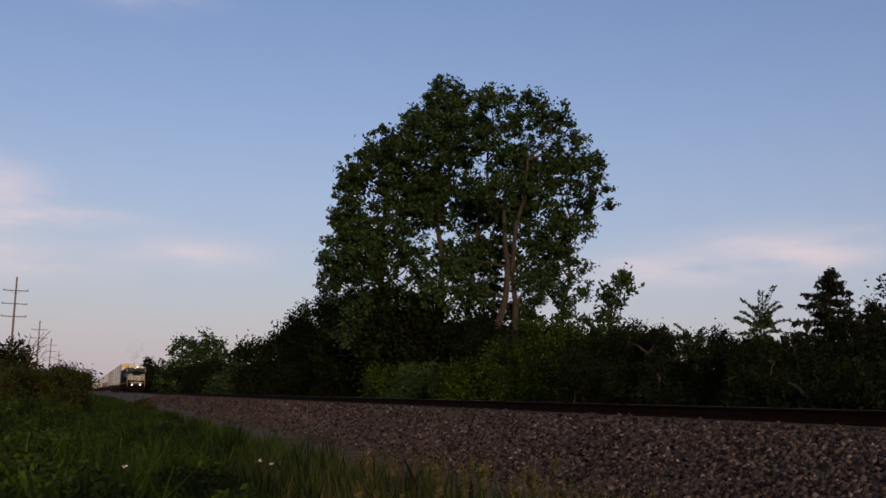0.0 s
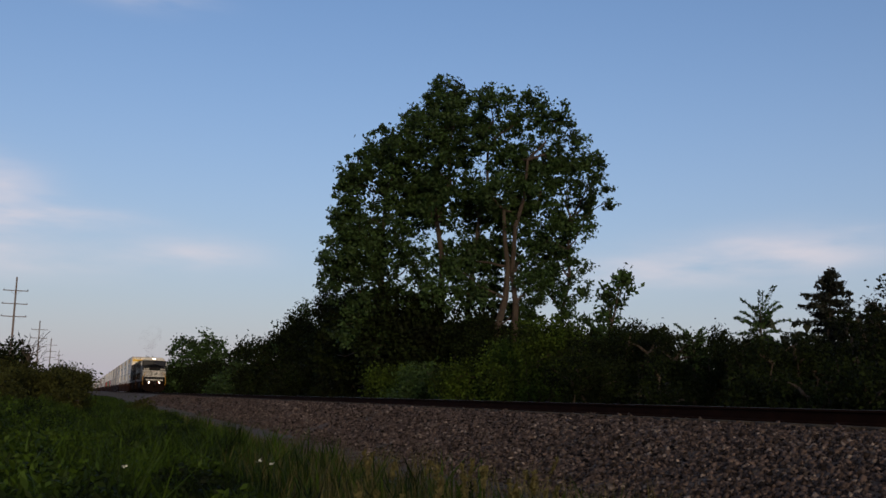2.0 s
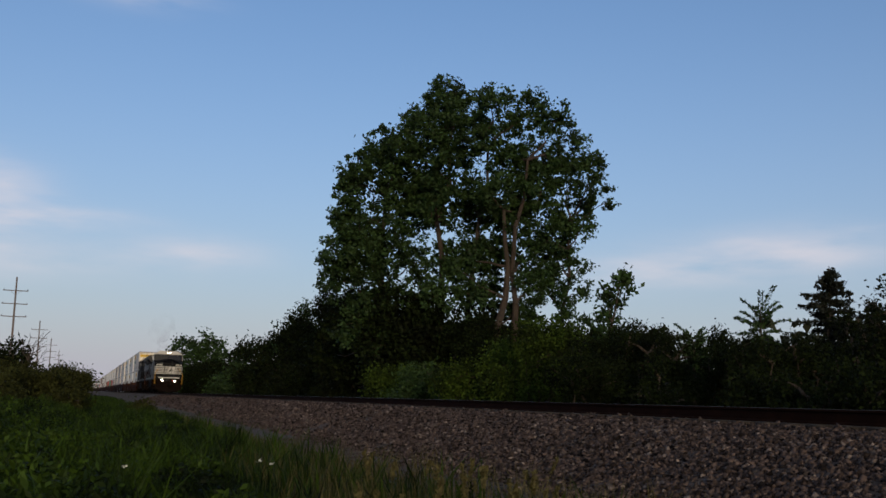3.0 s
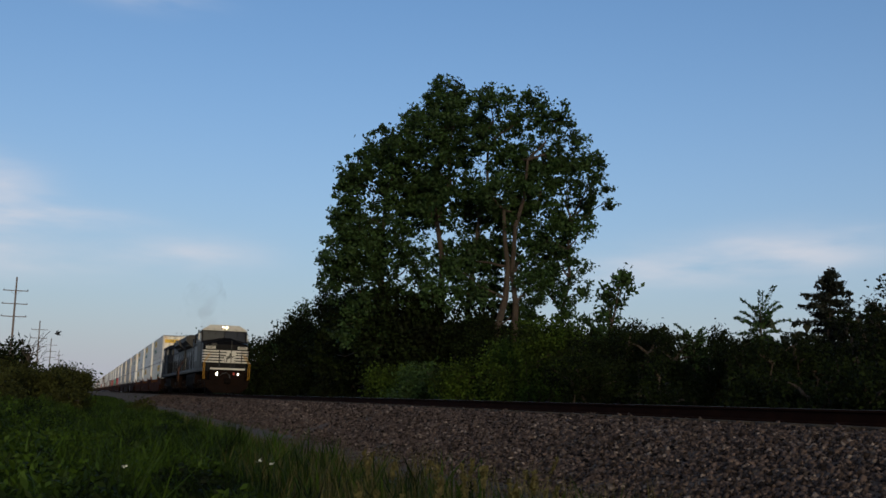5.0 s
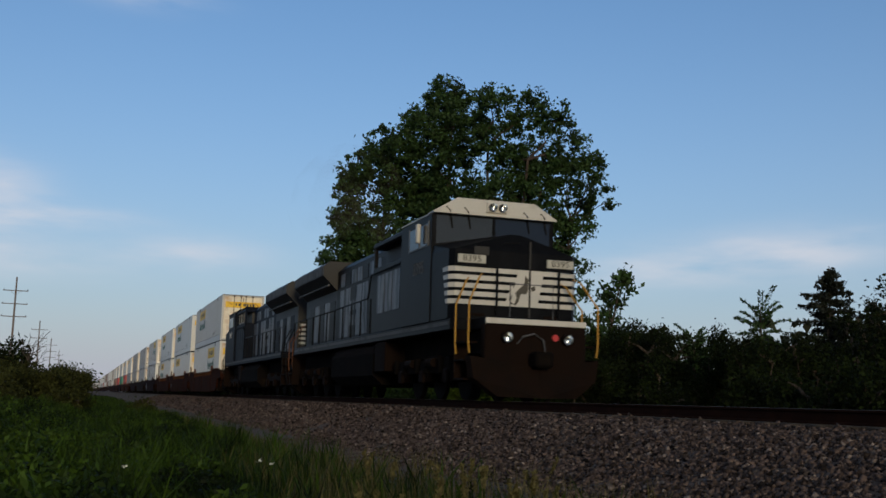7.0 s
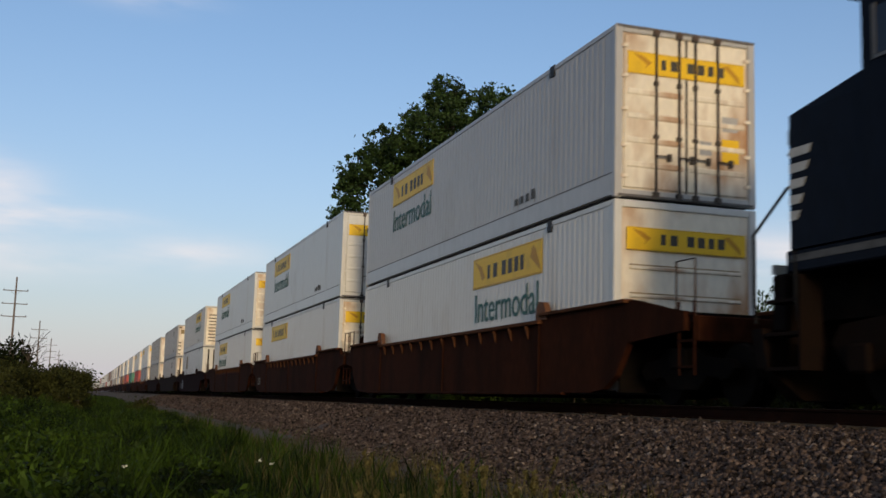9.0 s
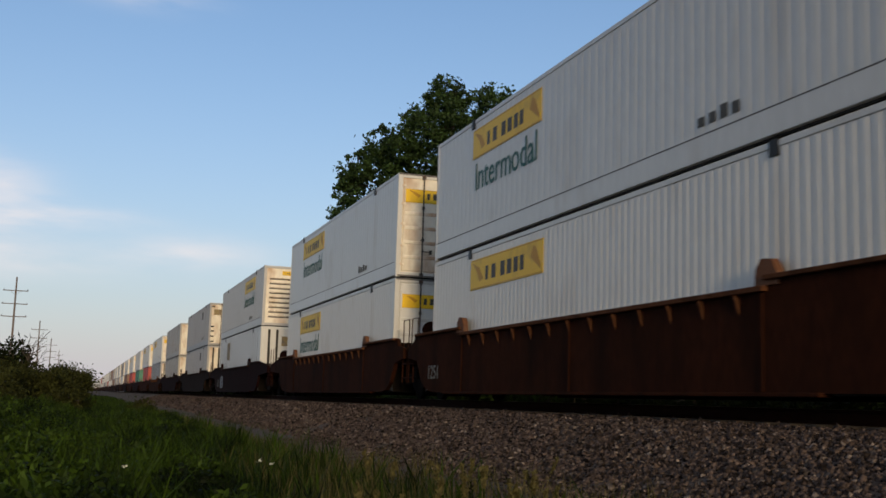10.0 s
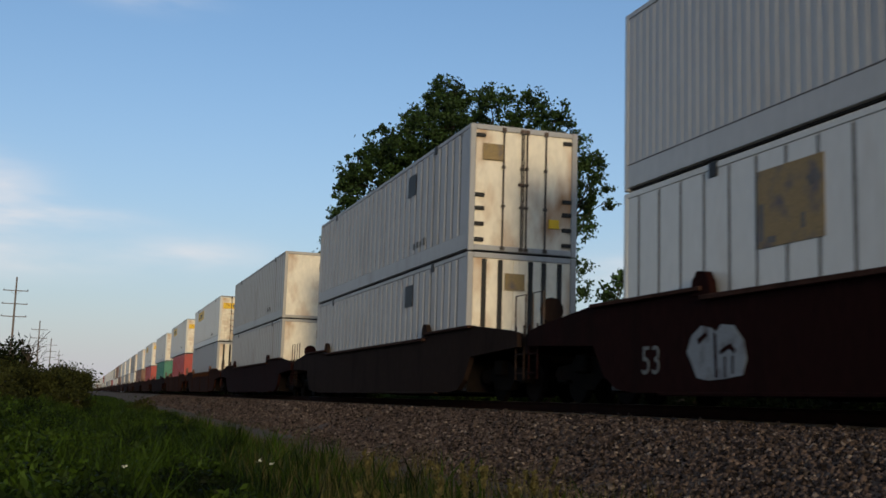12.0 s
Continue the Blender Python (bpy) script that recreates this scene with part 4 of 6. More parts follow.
        panel = part("end_panel", cached(("end_panel", end, big), lambda: Shape().box(xx - 0.004, xx + 0.006, y0, y1, z0, z1, 0.002), M_YELLOW), M_YELLOW, ob, "yellow company panel")
        bars = Shape()
        w, zc, zh = y1 - y0, (z0 + z1) / 2, z1 - z0
        part("panel_flourish", cached(("panel_flourish", end, big), lambda: Shape().prism([(y0 + w * 0.04, zc + zh * 0.42), (y0 + w * 0.16, zc - zh * 0.08), (y0 + w * 0.13, zc - zh * 0.3), (y0 + w * 0.20, zc + zh * 0.05), (y0 + w * 0.13, zc + zh * 0.30)], 0, xx + 0.0061, xx + 0.0075)
             .prism([(y1 - w * 0.04, zc - zh * 0.44), (y1 - w * 0.19, zc + zh * 0.32), (y1 - w * 0.14, zc + zh * 0.36), (y1 - w * 0.05, zc - zh * 0.10)], 0, xx + 0.0061, xx + 0.0075)
             .box(xx + 0.0061, xx + 0.0072, y0 + 0.01, y1 - 0.01, z0 + 0.008, z0 + 0.016).box(xx + 0.0061, xx + 0.0072, y0 + 0.01, y1 - 0.01, z1 - 0.016, z1 - 0.008), M_GOLD), M_GOLD, panel, "darker gold flourishes")
        for f, g in ((0.28, 0.32), (0.36, 0.42), (0.50, 0.56), (0.59, 0.65), (0.68, 0.73), (0.76, 0.82)):
            bars.box(xx + 0.0061, xx + 0.009, y0 + w * f, y0 + w * g, z0 + (z1 - z0) * 0.28, z0 + (z1 - z0) * 0.74)
        tagged(part("company_mark", bars, M_INK, panel, "dark company lettering"), kind="stuff")
    # rows of unreadable serial marks
    serial = Shape()
    rr = random.Random(int(rel * 10) + int(base * 10))
    for k in range(4):
        serial.box(-L + 3.0 + 0.02 * k if L < 13 else -4.3 + k * 0.28, (-L + 3.1 if L < 13 else -4.3 + k * 0.28 + 0.17), -1.2915, -1.2885, 0.52, 0.52 + rr.uniform(0.13, 0.2))
    tagged(part("serial_mark", serial, M_INK, ob, "dark serial marks"), kind="stuff")
    MOVERS.append((ob, rel, base, 0))
    return ob


# ---------------------------------------------------------------- well cars
def bogie(parent, x, key="bogie"):
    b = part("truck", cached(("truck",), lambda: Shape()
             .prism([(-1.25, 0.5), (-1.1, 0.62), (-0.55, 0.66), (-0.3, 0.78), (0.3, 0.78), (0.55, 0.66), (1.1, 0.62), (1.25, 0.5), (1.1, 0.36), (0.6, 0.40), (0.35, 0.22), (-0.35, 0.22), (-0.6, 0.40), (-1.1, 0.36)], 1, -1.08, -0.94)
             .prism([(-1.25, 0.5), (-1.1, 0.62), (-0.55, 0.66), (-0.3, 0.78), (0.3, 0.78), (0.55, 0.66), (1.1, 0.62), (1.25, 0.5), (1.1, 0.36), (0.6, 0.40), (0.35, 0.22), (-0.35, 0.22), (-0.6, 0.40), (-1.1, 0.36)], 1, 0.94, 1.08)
             .box(-0.22, 0.22, -1.2, 1.2, 0.5, 0.8, 0.03), M_TRUCK), M_TRUCK, parent, "cast side frames in near-black underbody shade", pose(x, 0, 0))
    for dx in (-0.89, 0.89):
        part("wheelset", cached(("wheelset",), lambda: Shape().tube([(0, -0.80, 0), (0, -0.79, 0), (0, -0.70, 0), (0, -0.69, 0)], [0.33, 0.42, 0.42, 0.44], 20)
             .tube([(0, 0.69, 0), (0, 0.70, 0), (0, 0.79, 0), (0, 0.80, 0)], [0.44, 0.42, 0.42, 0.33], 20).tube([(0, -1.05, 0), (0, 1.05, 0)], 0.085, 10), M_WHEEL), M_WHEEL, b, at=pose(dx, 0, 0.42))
    return b


def sill_shape(fore, aft):
    top = [(fore, 1.0), (fore, 1.26), (fore - 0.5, 1.34), (0.95, 1.52), (-2.45, 1.52), (-2.55, 1.40), (-13.6, 1.40), (-13.7, 1.52), (-17.1, 1.52), (-aft + 0.5, 1.34), (-aft, 1.26), (-aft, 1.0)]
    low = [(-16.9, 0.90), (-16.5, 0.42), (-16.1, 0.22), (-15.6, 0.16), (-0.55, 0.16), (-0.05, 0.22), (0.35, 0.42), (0.75, 0.90)]
    return top + low


def well_car(rel, front, back, mat, label, numbers="", front_truck=True, back_truck=True, graffiti=False):
    """A double-stack well car; front and back are how far its ends reach from the container's front."""
    ob = thing("well_car", label, "rail car", group="well cars of the train")
    for s in (-1, 1):
        y0, y1 = (-1.44, -1.34) if s < 0 else (1.34, 1.44)
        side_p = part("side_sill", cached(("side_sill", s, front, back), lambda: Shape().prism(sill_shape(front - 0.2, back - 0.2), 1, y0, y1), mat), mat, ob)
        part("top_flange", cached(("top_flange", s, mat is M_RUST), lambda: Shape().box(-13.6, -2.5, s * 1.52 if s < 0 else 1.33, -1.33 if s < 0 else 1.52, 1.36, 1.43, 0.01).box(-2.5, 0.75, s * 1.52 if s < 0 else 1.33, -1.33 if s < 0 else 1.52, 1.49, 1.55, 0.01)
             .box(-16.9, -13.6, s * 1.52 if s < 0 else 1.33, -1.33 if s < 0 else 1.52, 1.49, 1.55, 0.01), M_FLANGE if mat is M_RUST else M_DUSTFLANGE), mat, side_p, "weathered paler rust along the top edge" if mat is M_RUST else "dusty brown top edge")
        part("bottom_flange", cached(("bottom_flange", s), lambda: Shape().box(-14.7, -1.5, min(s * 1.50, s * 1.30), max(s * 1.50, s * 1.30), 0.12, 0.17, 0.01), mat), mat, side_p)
        if s < 0:
            for k in range(13 if rel > -140 and mat is M_RUST else 0):
                part("gusset", cached(("gusset",), lambda: Shape().prism([(-1.444, 1.10), (-1.444, 1.358), (-1.515, 1.358), (-1.515, 1.32)], 0, -0.015, 0.015), M_FLANGE if mat is M_RUST else mat), mat, side_p, at=pose(-3.1 - k * 0.83, 0, 0))
            for k in (0, 4, 8) if mat is M_RUST else ():
                part("stiffener", cached(("stiffener",), lambda: Shape().box(-0.03, 0.03, -1.468, -1.44, 0.175, 1.355, 0.008), mat), mat, side_p, at=pose(-2.6 - k * 1.37, 0, 0))
            for x in (-2.5, -13.65):
                part("guide_bracket", cached(("guide_bracket",), lambda: Shape().prism([(-0.22, 1.43), (-0.2, 1.64), (-0.08, 1.76), (0.12, 1.74), (0.22, 1.6), (0.24, 1.43)], 1, -1.47, -1.36), M_ORANGE_RUST if mat is M_RUST else mat), mat, side_p, at=pose(x, 0, 0))
    part("well_floor", cached(("well_floor",), lambda: Shape().box(-16.4, 0.25, -1.34, 1.34, 0.20, 0.355), M_GAP), M_GAP, ob)
    for a, b, tag in ((0.3, front, 1), (-16.45, -back, -1)):
        lo, hi = min(a, b), max(a, b)
        deck = part("end_platform", Shape().box(lo, hi, -1.25, 1.25, 1.02, 1.14, 0.02).box(lo, hi, -0.35, 0.35, 0.78, 1.03, 0.02), mat, ob)
        # Bulkhead coloured near black, standing in for the shade around the truck.
        part("bulkhead", Shape().box(a - 0.12 if tag > 0 else a, a + (0.0 if tag > 0 else 0.12), -1.335, 1.335, 0.17, 1.46), M_TRUCK, deck)
        e = hi if tag > 0 else lo
        part("end_beam", Shape().box(e - 0.12, e + 0.0, -1.35, 1.35, 0.85, 1.2, 0.02), mat, deck)
        rail_x = e - 0.1 if tag > 0 else e + 0.1
        part("grab_rail", Shape().tube([(rail_x, -1.32, 1.15), (rail_x, -1.32, 1.98), (rail_x - tag * 0.5, -1.32, 1.98), (rail_x - tag * 0.5, -1.32, 1.15)], 0.018, 6), M_STEEL, deck)
        if tag > 0 and front != 2.55:
            part("brake_stand", Shape().box(e - 0.62, e - 0.50, -0.75, -0.55, 1.14, 1.95, 0.01).tube([(e - 0.44, -0.65, 1.75), (e - 0.42, -0.65, 1.75)], 0.24, 16), mat, deck)
        part("ladder", Shape().box(e - 0.06, e - 0.03, -1.38, -1.355, 0.4, 1.4).box(e - 0.46, e - 0.43, -1.38, -1.355, 0.4, 1.4)
             .box(e - 0.46, e - 0.03, -1.38, -1.36, 0.5, 0.53).box(e - 0.46, e - 0.03, -1.38, -1.36, 0.85, 0.88).box(e - 0.46, e - 0.03, -1.38, -1.36, 1.2, 1.23) if tag > 0 else
             Shape().box(e + 0.03, e + 0.06, -1.38, -1.355, 0.4, 1.4).box(e + 0.43, e + 0.46, -1.38, -1.355, 0.4, 1.4)
             .box(e + 0.03, e + 0.46, -1.38, -1.36, 0.5, 0.53).box(e + 0.03, e + 0.46, -1.38, -1.36, 0.85, 0.88), mat, deck)
    if front_truck:
        bogie(ob, front if front < 2 else 1.75)
        if front > 2:
            part("coupler", Shape().box(front, front + 0.28, -0.12, 0.12, 0.78, 1.0, 0.03), M_TRUCK, ob)
    if back_truck:
        bogie(ob, -back if back < 18.2 else -17.9)
        if back > 18.2:
            part("coupler", Shape().box(-back - 0.28, -back, -0.12, 0.12, 0.78, 1.0, 0.03), M_TRUCK, ob)
    if numbers:
        lettering("car_number", numbers, 0.58 if numbers == "53" else 0.44, M_BLIND, ob, pose(-15.0 if numbers == "53" else -15.55, -1.444, 0.60, 90, 0, 0), "faded white stencilled number")
    if graffiti:
        g = [(-13.78, 0.36), (-13.88, 0.52), (-14.02, 0.70), (-13.92, 0.90), (-13.66, 1.04), (-13.44, 1.00), (-13.30, 0.94), (-13.18, 1.03), (-12.90, 1.00), (-12.68, 0.80), (-12.62, 0.58), (-12.72, 0.38), (-13.1, 0.34), (-13.5, 0.32)]
        paint_ob = part("graffiti", Shape().prism(g, 1, -1.446, -1.441), M_GRAFFITI, ob, "faded pale spray-painted shape")
        part("graffiti_stroke", Shape().prism([(-13.36, 0.94), (-13.30, 0.90), (-13.27, 0.36), (-13.33, 0.36)], 1, -1.4485, -1.4462).prism([(-13.22, 0.70), (-12.98, 0.78), (-12.86, 0.70), (-12.88, 0.64), (-13.0, 0.71), (-13.22, 0.64)], 1, -1.4485, -1.4462)
             .box(-13.12, -13.08, -1.4485, -1.4462, 0.36, 0.62).box(-12.95, -12.91, -1.4485, -1.4462, 0.40, 0.62).prism([(-13.75, 0.86), (-13.56, 0.95), (-13.50, 0.90), (-13.72, 0.79)], 1, -1.4485, -1.4462), M_MAROON, paint_ob, "dark brush strokes")
    MOVERS.append((ob, rel, 0.0, 0))
    return ob


E1, E2 = "white container, yellow panels, ", "grey-white container with side posts, "
LOW, UP = 0.37, 3.25
ART = "rust-brown articulated well car carrying stacked containers"
SING = "dull maroon single well car carrying stacked containers"
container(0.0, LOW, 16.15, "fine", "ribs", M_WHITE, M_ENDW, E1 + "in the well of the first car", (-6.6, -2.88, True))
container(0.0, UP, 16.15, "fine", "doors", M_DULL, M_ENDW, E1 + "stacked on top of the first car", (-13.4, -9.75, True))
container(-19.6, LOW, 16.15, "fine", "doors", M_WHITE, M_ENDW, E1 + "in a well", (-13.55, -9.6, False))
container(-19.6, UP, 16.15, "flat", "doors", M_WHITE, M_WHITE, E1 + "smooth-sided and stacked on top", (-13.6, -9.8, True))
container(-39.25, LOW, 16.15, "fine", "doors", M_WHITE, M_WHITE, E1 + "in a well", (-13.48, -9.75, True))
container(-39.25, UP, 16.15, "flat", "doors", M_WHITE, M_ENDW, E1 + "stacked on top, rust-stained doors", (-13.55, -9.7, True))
f_low = container(-62.65, LOW, 16.15, "post", "posts", M_WHITE, M_WHITE, E2 + "brown square panel near its end")
part("brown_panel", Shape().box(-12.6, -11.3, -1.294, -1.2845, 1.55, 2.52, 0.004), M_PANEL, f_low, "faded brown square company panel")
for smudge in (Shape().box(-12.56, -12.46, -1.2965, -1.2941, 1.64, 2.10), Shape().box(-12.4, -12.22, -1.2965, -1.2941, 1.60, 1.68), Shape().box(-11.72, -11.65, -1.2965, -1.2941, 1.70, 1.88),
               Shape().prism([(-11.62, 2.28), (-11.42, 2.36), (-11.36, 2.22), (-11.55, 2.16)], 1, -1.2965, -1.2941)):
    part("panel_smudge", smudge, M_SHADEGRIME, f_low, "dark worn patch on the panel")
part("end_plate", Shape().box(-0.05, 0.004, -0.3, 0.28, 1.95, 2.4, 0.004), M_PANEL, f_low, "brown company panel on the end")
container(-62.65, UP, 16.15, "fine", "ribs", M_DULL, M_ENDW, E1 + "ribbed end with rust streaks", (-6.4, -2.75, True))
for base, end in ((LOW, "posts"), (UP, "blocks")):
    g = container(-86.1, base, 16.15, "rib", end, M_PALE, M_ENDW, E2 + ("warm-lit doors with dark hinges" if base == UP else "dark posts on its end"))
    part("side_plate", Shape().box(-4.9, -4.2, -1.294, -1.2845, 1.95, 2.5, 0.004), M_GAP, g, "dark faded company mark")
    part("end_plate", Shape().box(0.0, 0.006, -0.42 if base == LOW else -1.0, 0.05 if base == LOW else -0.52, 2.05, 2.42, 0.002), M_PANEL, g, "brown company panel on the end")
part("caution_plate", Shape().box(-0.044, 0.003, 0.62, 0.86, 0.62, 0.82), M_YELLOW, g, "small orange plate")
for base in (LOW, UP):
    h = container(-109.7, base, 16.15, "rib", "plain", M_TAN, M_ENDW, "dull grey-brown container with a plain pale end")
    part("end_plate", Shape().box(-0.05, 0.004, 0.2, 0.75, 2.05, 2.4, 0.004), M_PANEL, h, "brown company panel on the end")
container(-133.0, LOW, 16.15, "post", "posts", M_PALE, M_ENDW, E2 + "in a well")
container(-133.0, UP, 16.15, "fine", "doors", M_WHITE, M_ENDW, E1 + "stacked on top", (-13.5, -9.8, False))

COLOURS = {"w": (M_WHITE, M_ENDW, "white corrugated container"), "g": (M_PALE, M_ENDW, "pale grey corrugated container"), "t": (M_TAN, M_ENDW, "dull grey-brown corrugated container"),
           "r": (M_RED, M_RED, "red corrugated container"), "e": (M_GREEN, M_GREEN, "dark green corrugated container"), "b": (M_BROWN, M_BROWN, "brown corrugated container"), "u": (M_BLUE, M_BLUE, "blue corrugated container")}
ORDER = "rw ew rw bw wt tw gw bt wb wt rw gw tw uw ww tg wr gw tw bw ww gw tw ww rw gw tb ww tw gw ww tw wg bw ww gw tw ww rw gw".split()
rel = -156.4
cars = [(-62.65, M_MAROON, "53", True), (-86.1, M_GREYCAR, "", False), (-109.7, M_MAROON, "", False), (-133.0, M_RUST, "", False)]
for pair in ORDER:
    lo, hi = COLOURS[pair[0]], COLOURS[pair[1]]
    short = pair[0] in "reu"
    container(rel, LOW, 12.19 if short else 16.15, "fine", "plain" if short else "doors", lo[0], lo[1], lo[2] + " low in a well car")
    container(rel, UP, 16.15, "fine", "doors", hi[0], hi[1], hi[2] + " stacked on another", (-13.5, -9.8, False) if pair == "rw" else None)
    cars.append((rel, (M_RUST, M_MAROON)[len(cars) % 2], "", False))
    rel -= 23.45
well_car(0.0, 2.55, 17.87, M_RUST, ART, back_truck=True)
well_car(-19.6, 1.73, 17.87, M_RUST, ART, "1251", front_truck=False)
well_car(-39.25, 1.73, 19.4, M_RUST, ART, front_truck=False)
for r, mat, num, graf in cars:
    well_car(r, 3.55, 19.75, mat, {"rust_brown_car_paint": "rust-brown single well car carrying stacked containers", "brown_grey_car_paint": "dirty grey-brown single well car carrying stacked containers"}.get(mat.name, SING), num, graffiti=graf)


# ---------------------------------------------------------------- locomotives
def octagon(half, shoulder, top_half, top, low):
    return [(-half, low), (-half, shoulder), (-top_half, top), (top_half, top), (half, shoulder), (half, low)]


def reflector_lamp(parent, x, y, z, s, radius, bulb):
    """A lamp that throws its light forwards along s: a deep polished dish with a small bulb at its focus."""
    focus, rings, sides = radius * 0.3, 7, 20
    rows = []
    for i in range(rings + 1):
        r = radius * max(0.03, i / rings)
        rows.append([(x + s * (r * r / (4 * focus) - radius * radius / (4 * focus)), y + r * math.cos(6.2832 * k / sides), z + r * math.sin(6.2832 * k / sides)) for k in range(sides)])
    sh = Shape().add([p for row in rows for p in row], [(i * sides + k, i * sides + (k + 1) % sides, (i + 1) * sides + (k + 1) % sides, (i + 1) * sides + k) for i in range(rings) for k in range(sides)])
    dish = part("reflector", sh, M_MIRROR, parent, "polished lamp reflector")
    c = x + s * (focus - radius * radius / (4 * focus))
    b = radius * 0.05
    part("bulb", Shape().tube([(c - b, y, z), (c - b * 0.6, y, z), (c + b * 0.6, y, z), (c + b, y, z)], [b * 0.3, b, b, b * 0.3], 10), bulb, dish, "lit lamp bulb" if bulb is not M_BOARD else "lamp bulb")


def locomotive(rel, turned, number, paint, lit, label):
    ob = thing("locomotive", label, "locomotive", group="locomotives of the train")
    tip = -0.25 if lit else -0.78
    deck = part("deck", Shape().box(-20.1, -1.32, -1.5, 1.5, 1.52, 1.78, 0.02).box(-1.33, tip, -1.02, 1.02, 1.54, 1.775, 0.01).box(-21.15, -20.09, -1.02, 1.02, 1.54, 1.775, 0.01), paint, ob)
    for s in (-1, 1):
        part("sill_stripe", Shape().box(-20.05, -1.4, s * 1.5 - (0.006 if s < 0 else 0), s * 1.5 + (0.006 if s > 0 else 0), 1.64, 1.72), M_DUSTY, deck, "pale dusty edge stripe")
    part("hood_underframe", Shape().box(-20.8, -0.4, -0.9, 0.9, 1.02, 1.52), M_TRUCK, ob)
    # pilot and plough at both ends
    for s, x in ((1, 0.0 if lit else -0.55), (-1, -21.4)):
        pilot = part("pilot", Shape().box(min(x, x - s * 0.3), max(x, x - s * 0.3), -1.16, 1.16, 0.72, 1.60, 0.03), M_GRIME, ob, "grimy brown-black end plate")
        plough = [(-1.5, 0.92), (-1.42, 0.46), (-0.92, 0.09), (0.92, 0.09), (1.42, 0.46), (1.5, 0.92)]
        sh = Shape()
        n = len(plough)
        sh.add([(x - s * 0.28, p, q) for p, q in plough] + [(x + s * (0.28 - 0.30 * abs(p) / 1.45), p * 0.98, q) for p, q in plough] + [(x + s * 0.12, 0, 0.72), (x + s * 0.38, 0, 0.07)],
               [(i, (i + 1) % n, n + (i + 1) % n, n + i) for i in range(n)] + [(0, 5, 4, 3, 2, 1), (6, 7, 8, 13, 12), (9, 10, 11, 12, 13)])
        part("plough", sh, M_GRIME, pilot)
        part("end_stripe", Shape().box(min(x + s * 0.012, x - s * 0.05), max(x + s * 0.012, x - s * 0.05), -1.15, 1.15, 1.61, 1.73, 0.006), M_STRIPE, pilot, "white painted step edge")
        part("coupler", Shape().box(min(x, x + s * 0.42), max(x, x + s * 0.42), -0.13, 0.13, 0.74, 1.0, 0.03).box(min(x + s * 0.1, x + s * 0.5), max(x + s * 0.1, x + s * 0.5), -0.2, 0.2, 0.70, 1.04, 0.05), M_TRUCK, pilot)
        part("air_hose", Shape().tube([(x + s * 0.03, -0.45, 1.2), (x + s * 0.1, -0.35, 1.35), (x + s * 0.12, -0.1, 1.42), (x + s * 0.1, 0.12, 1.3), (x + s * 0.03, 0.2, 1.0)], 0.022, 6), M_WIRE, pilot)
        part("red_marker", Shape().tube([(x, 0.42, 1.36), (x + s * 0.05, 0.42, 1.36)], 0.075, 10), M_REDLAMP, pilot)
        for y in (-0.69, 0.69):
            lamp = part("ditch_light", Shape().tube([(x - s * 0.02, y, 1.33), (x + s * 0.015, y, 1.33)], 0.13, 16)
                        .add([(x + s * d, y + r * math.cos(0.3927 * k), 1.33 + r * math.sin(0.3927 * k)) for d, r in ((0.0, 0.13), (0.13, 0.13), (0.13, 0.108), (0.0, 0.108)) for k in range(16)],
                             [(16 * i + k, 16 * i + (k + 1) % 16, 16 * (i + 1) + (k + 1) % 16, 16 * (i + 1) + k) for i in range(3) for k in range(16)]), M_GRIME, pilot)
            reflector_lamp(lamp, x + s * 0.125, y, 1.33, s, 0.105, M_BEAM if lit and s > 0 else M_BOARD)
        for sy in (-1, 1):
            part("step", Shape().box(min(x - s * 0.35, x - s * 1.0), max(x - s * 0.35, x - s * 1.0), min(sy * 1.5, sy * 1.2), max(sy * 1.5, sy * 1.2), 0.42, 0.46).box(min(x - s * 0.35, x - s * 1.0), max(x - s * 0.35, x - s * 1.0), min(sy * 1.5, sy * 1.2), max(sy * 1.5, sy * 1.2), 0.82, 0.86).box(min(x - s * 0.35, x - s * 1.0), max(x - s * 0.35, x - s * 1.0), min(sy * 1.5, sy * 1.2), max(sy * 1.5, sy * 1.2), 1.2, 1.24).box(x - s * 1.0 - 0.02, x - s * 1.0 + 0.02, min(sy * 1.5, sy * 1.2), max(sy * 1.5, sy * 1.2), 0.42, 1.5), M_GRIME, pilot)
            for xo, yo in ((0.12, 1.46), (0.95, 1.47)):
                part("handrail", Shape().tube([(x - s * xo, sy * yo, 0.98), (x - s * xo, sy * (yo + 0.03), 1.25), (x - s * xo, sy * (yo + 0.03), 2.05), (x - s * (xo + 0.25), sy * (yo - 0.28), 2.62), (x - s * (xo + 0.4), sy * (yo - 0.38), 2.70)], 0.021, 7), (M_HANDRAIL if s > 0 else M_ORANGE_RUST) if lit else M_BLACKRAIL, pilot, "painted grab rail")
    # nose
    plan = [(-2.75, -1.53), (-1.46, -1.53), (-1.34, -1.42), (-1.34, 1.42), (-1.46, 1.53), (-2.75, 1.53)]
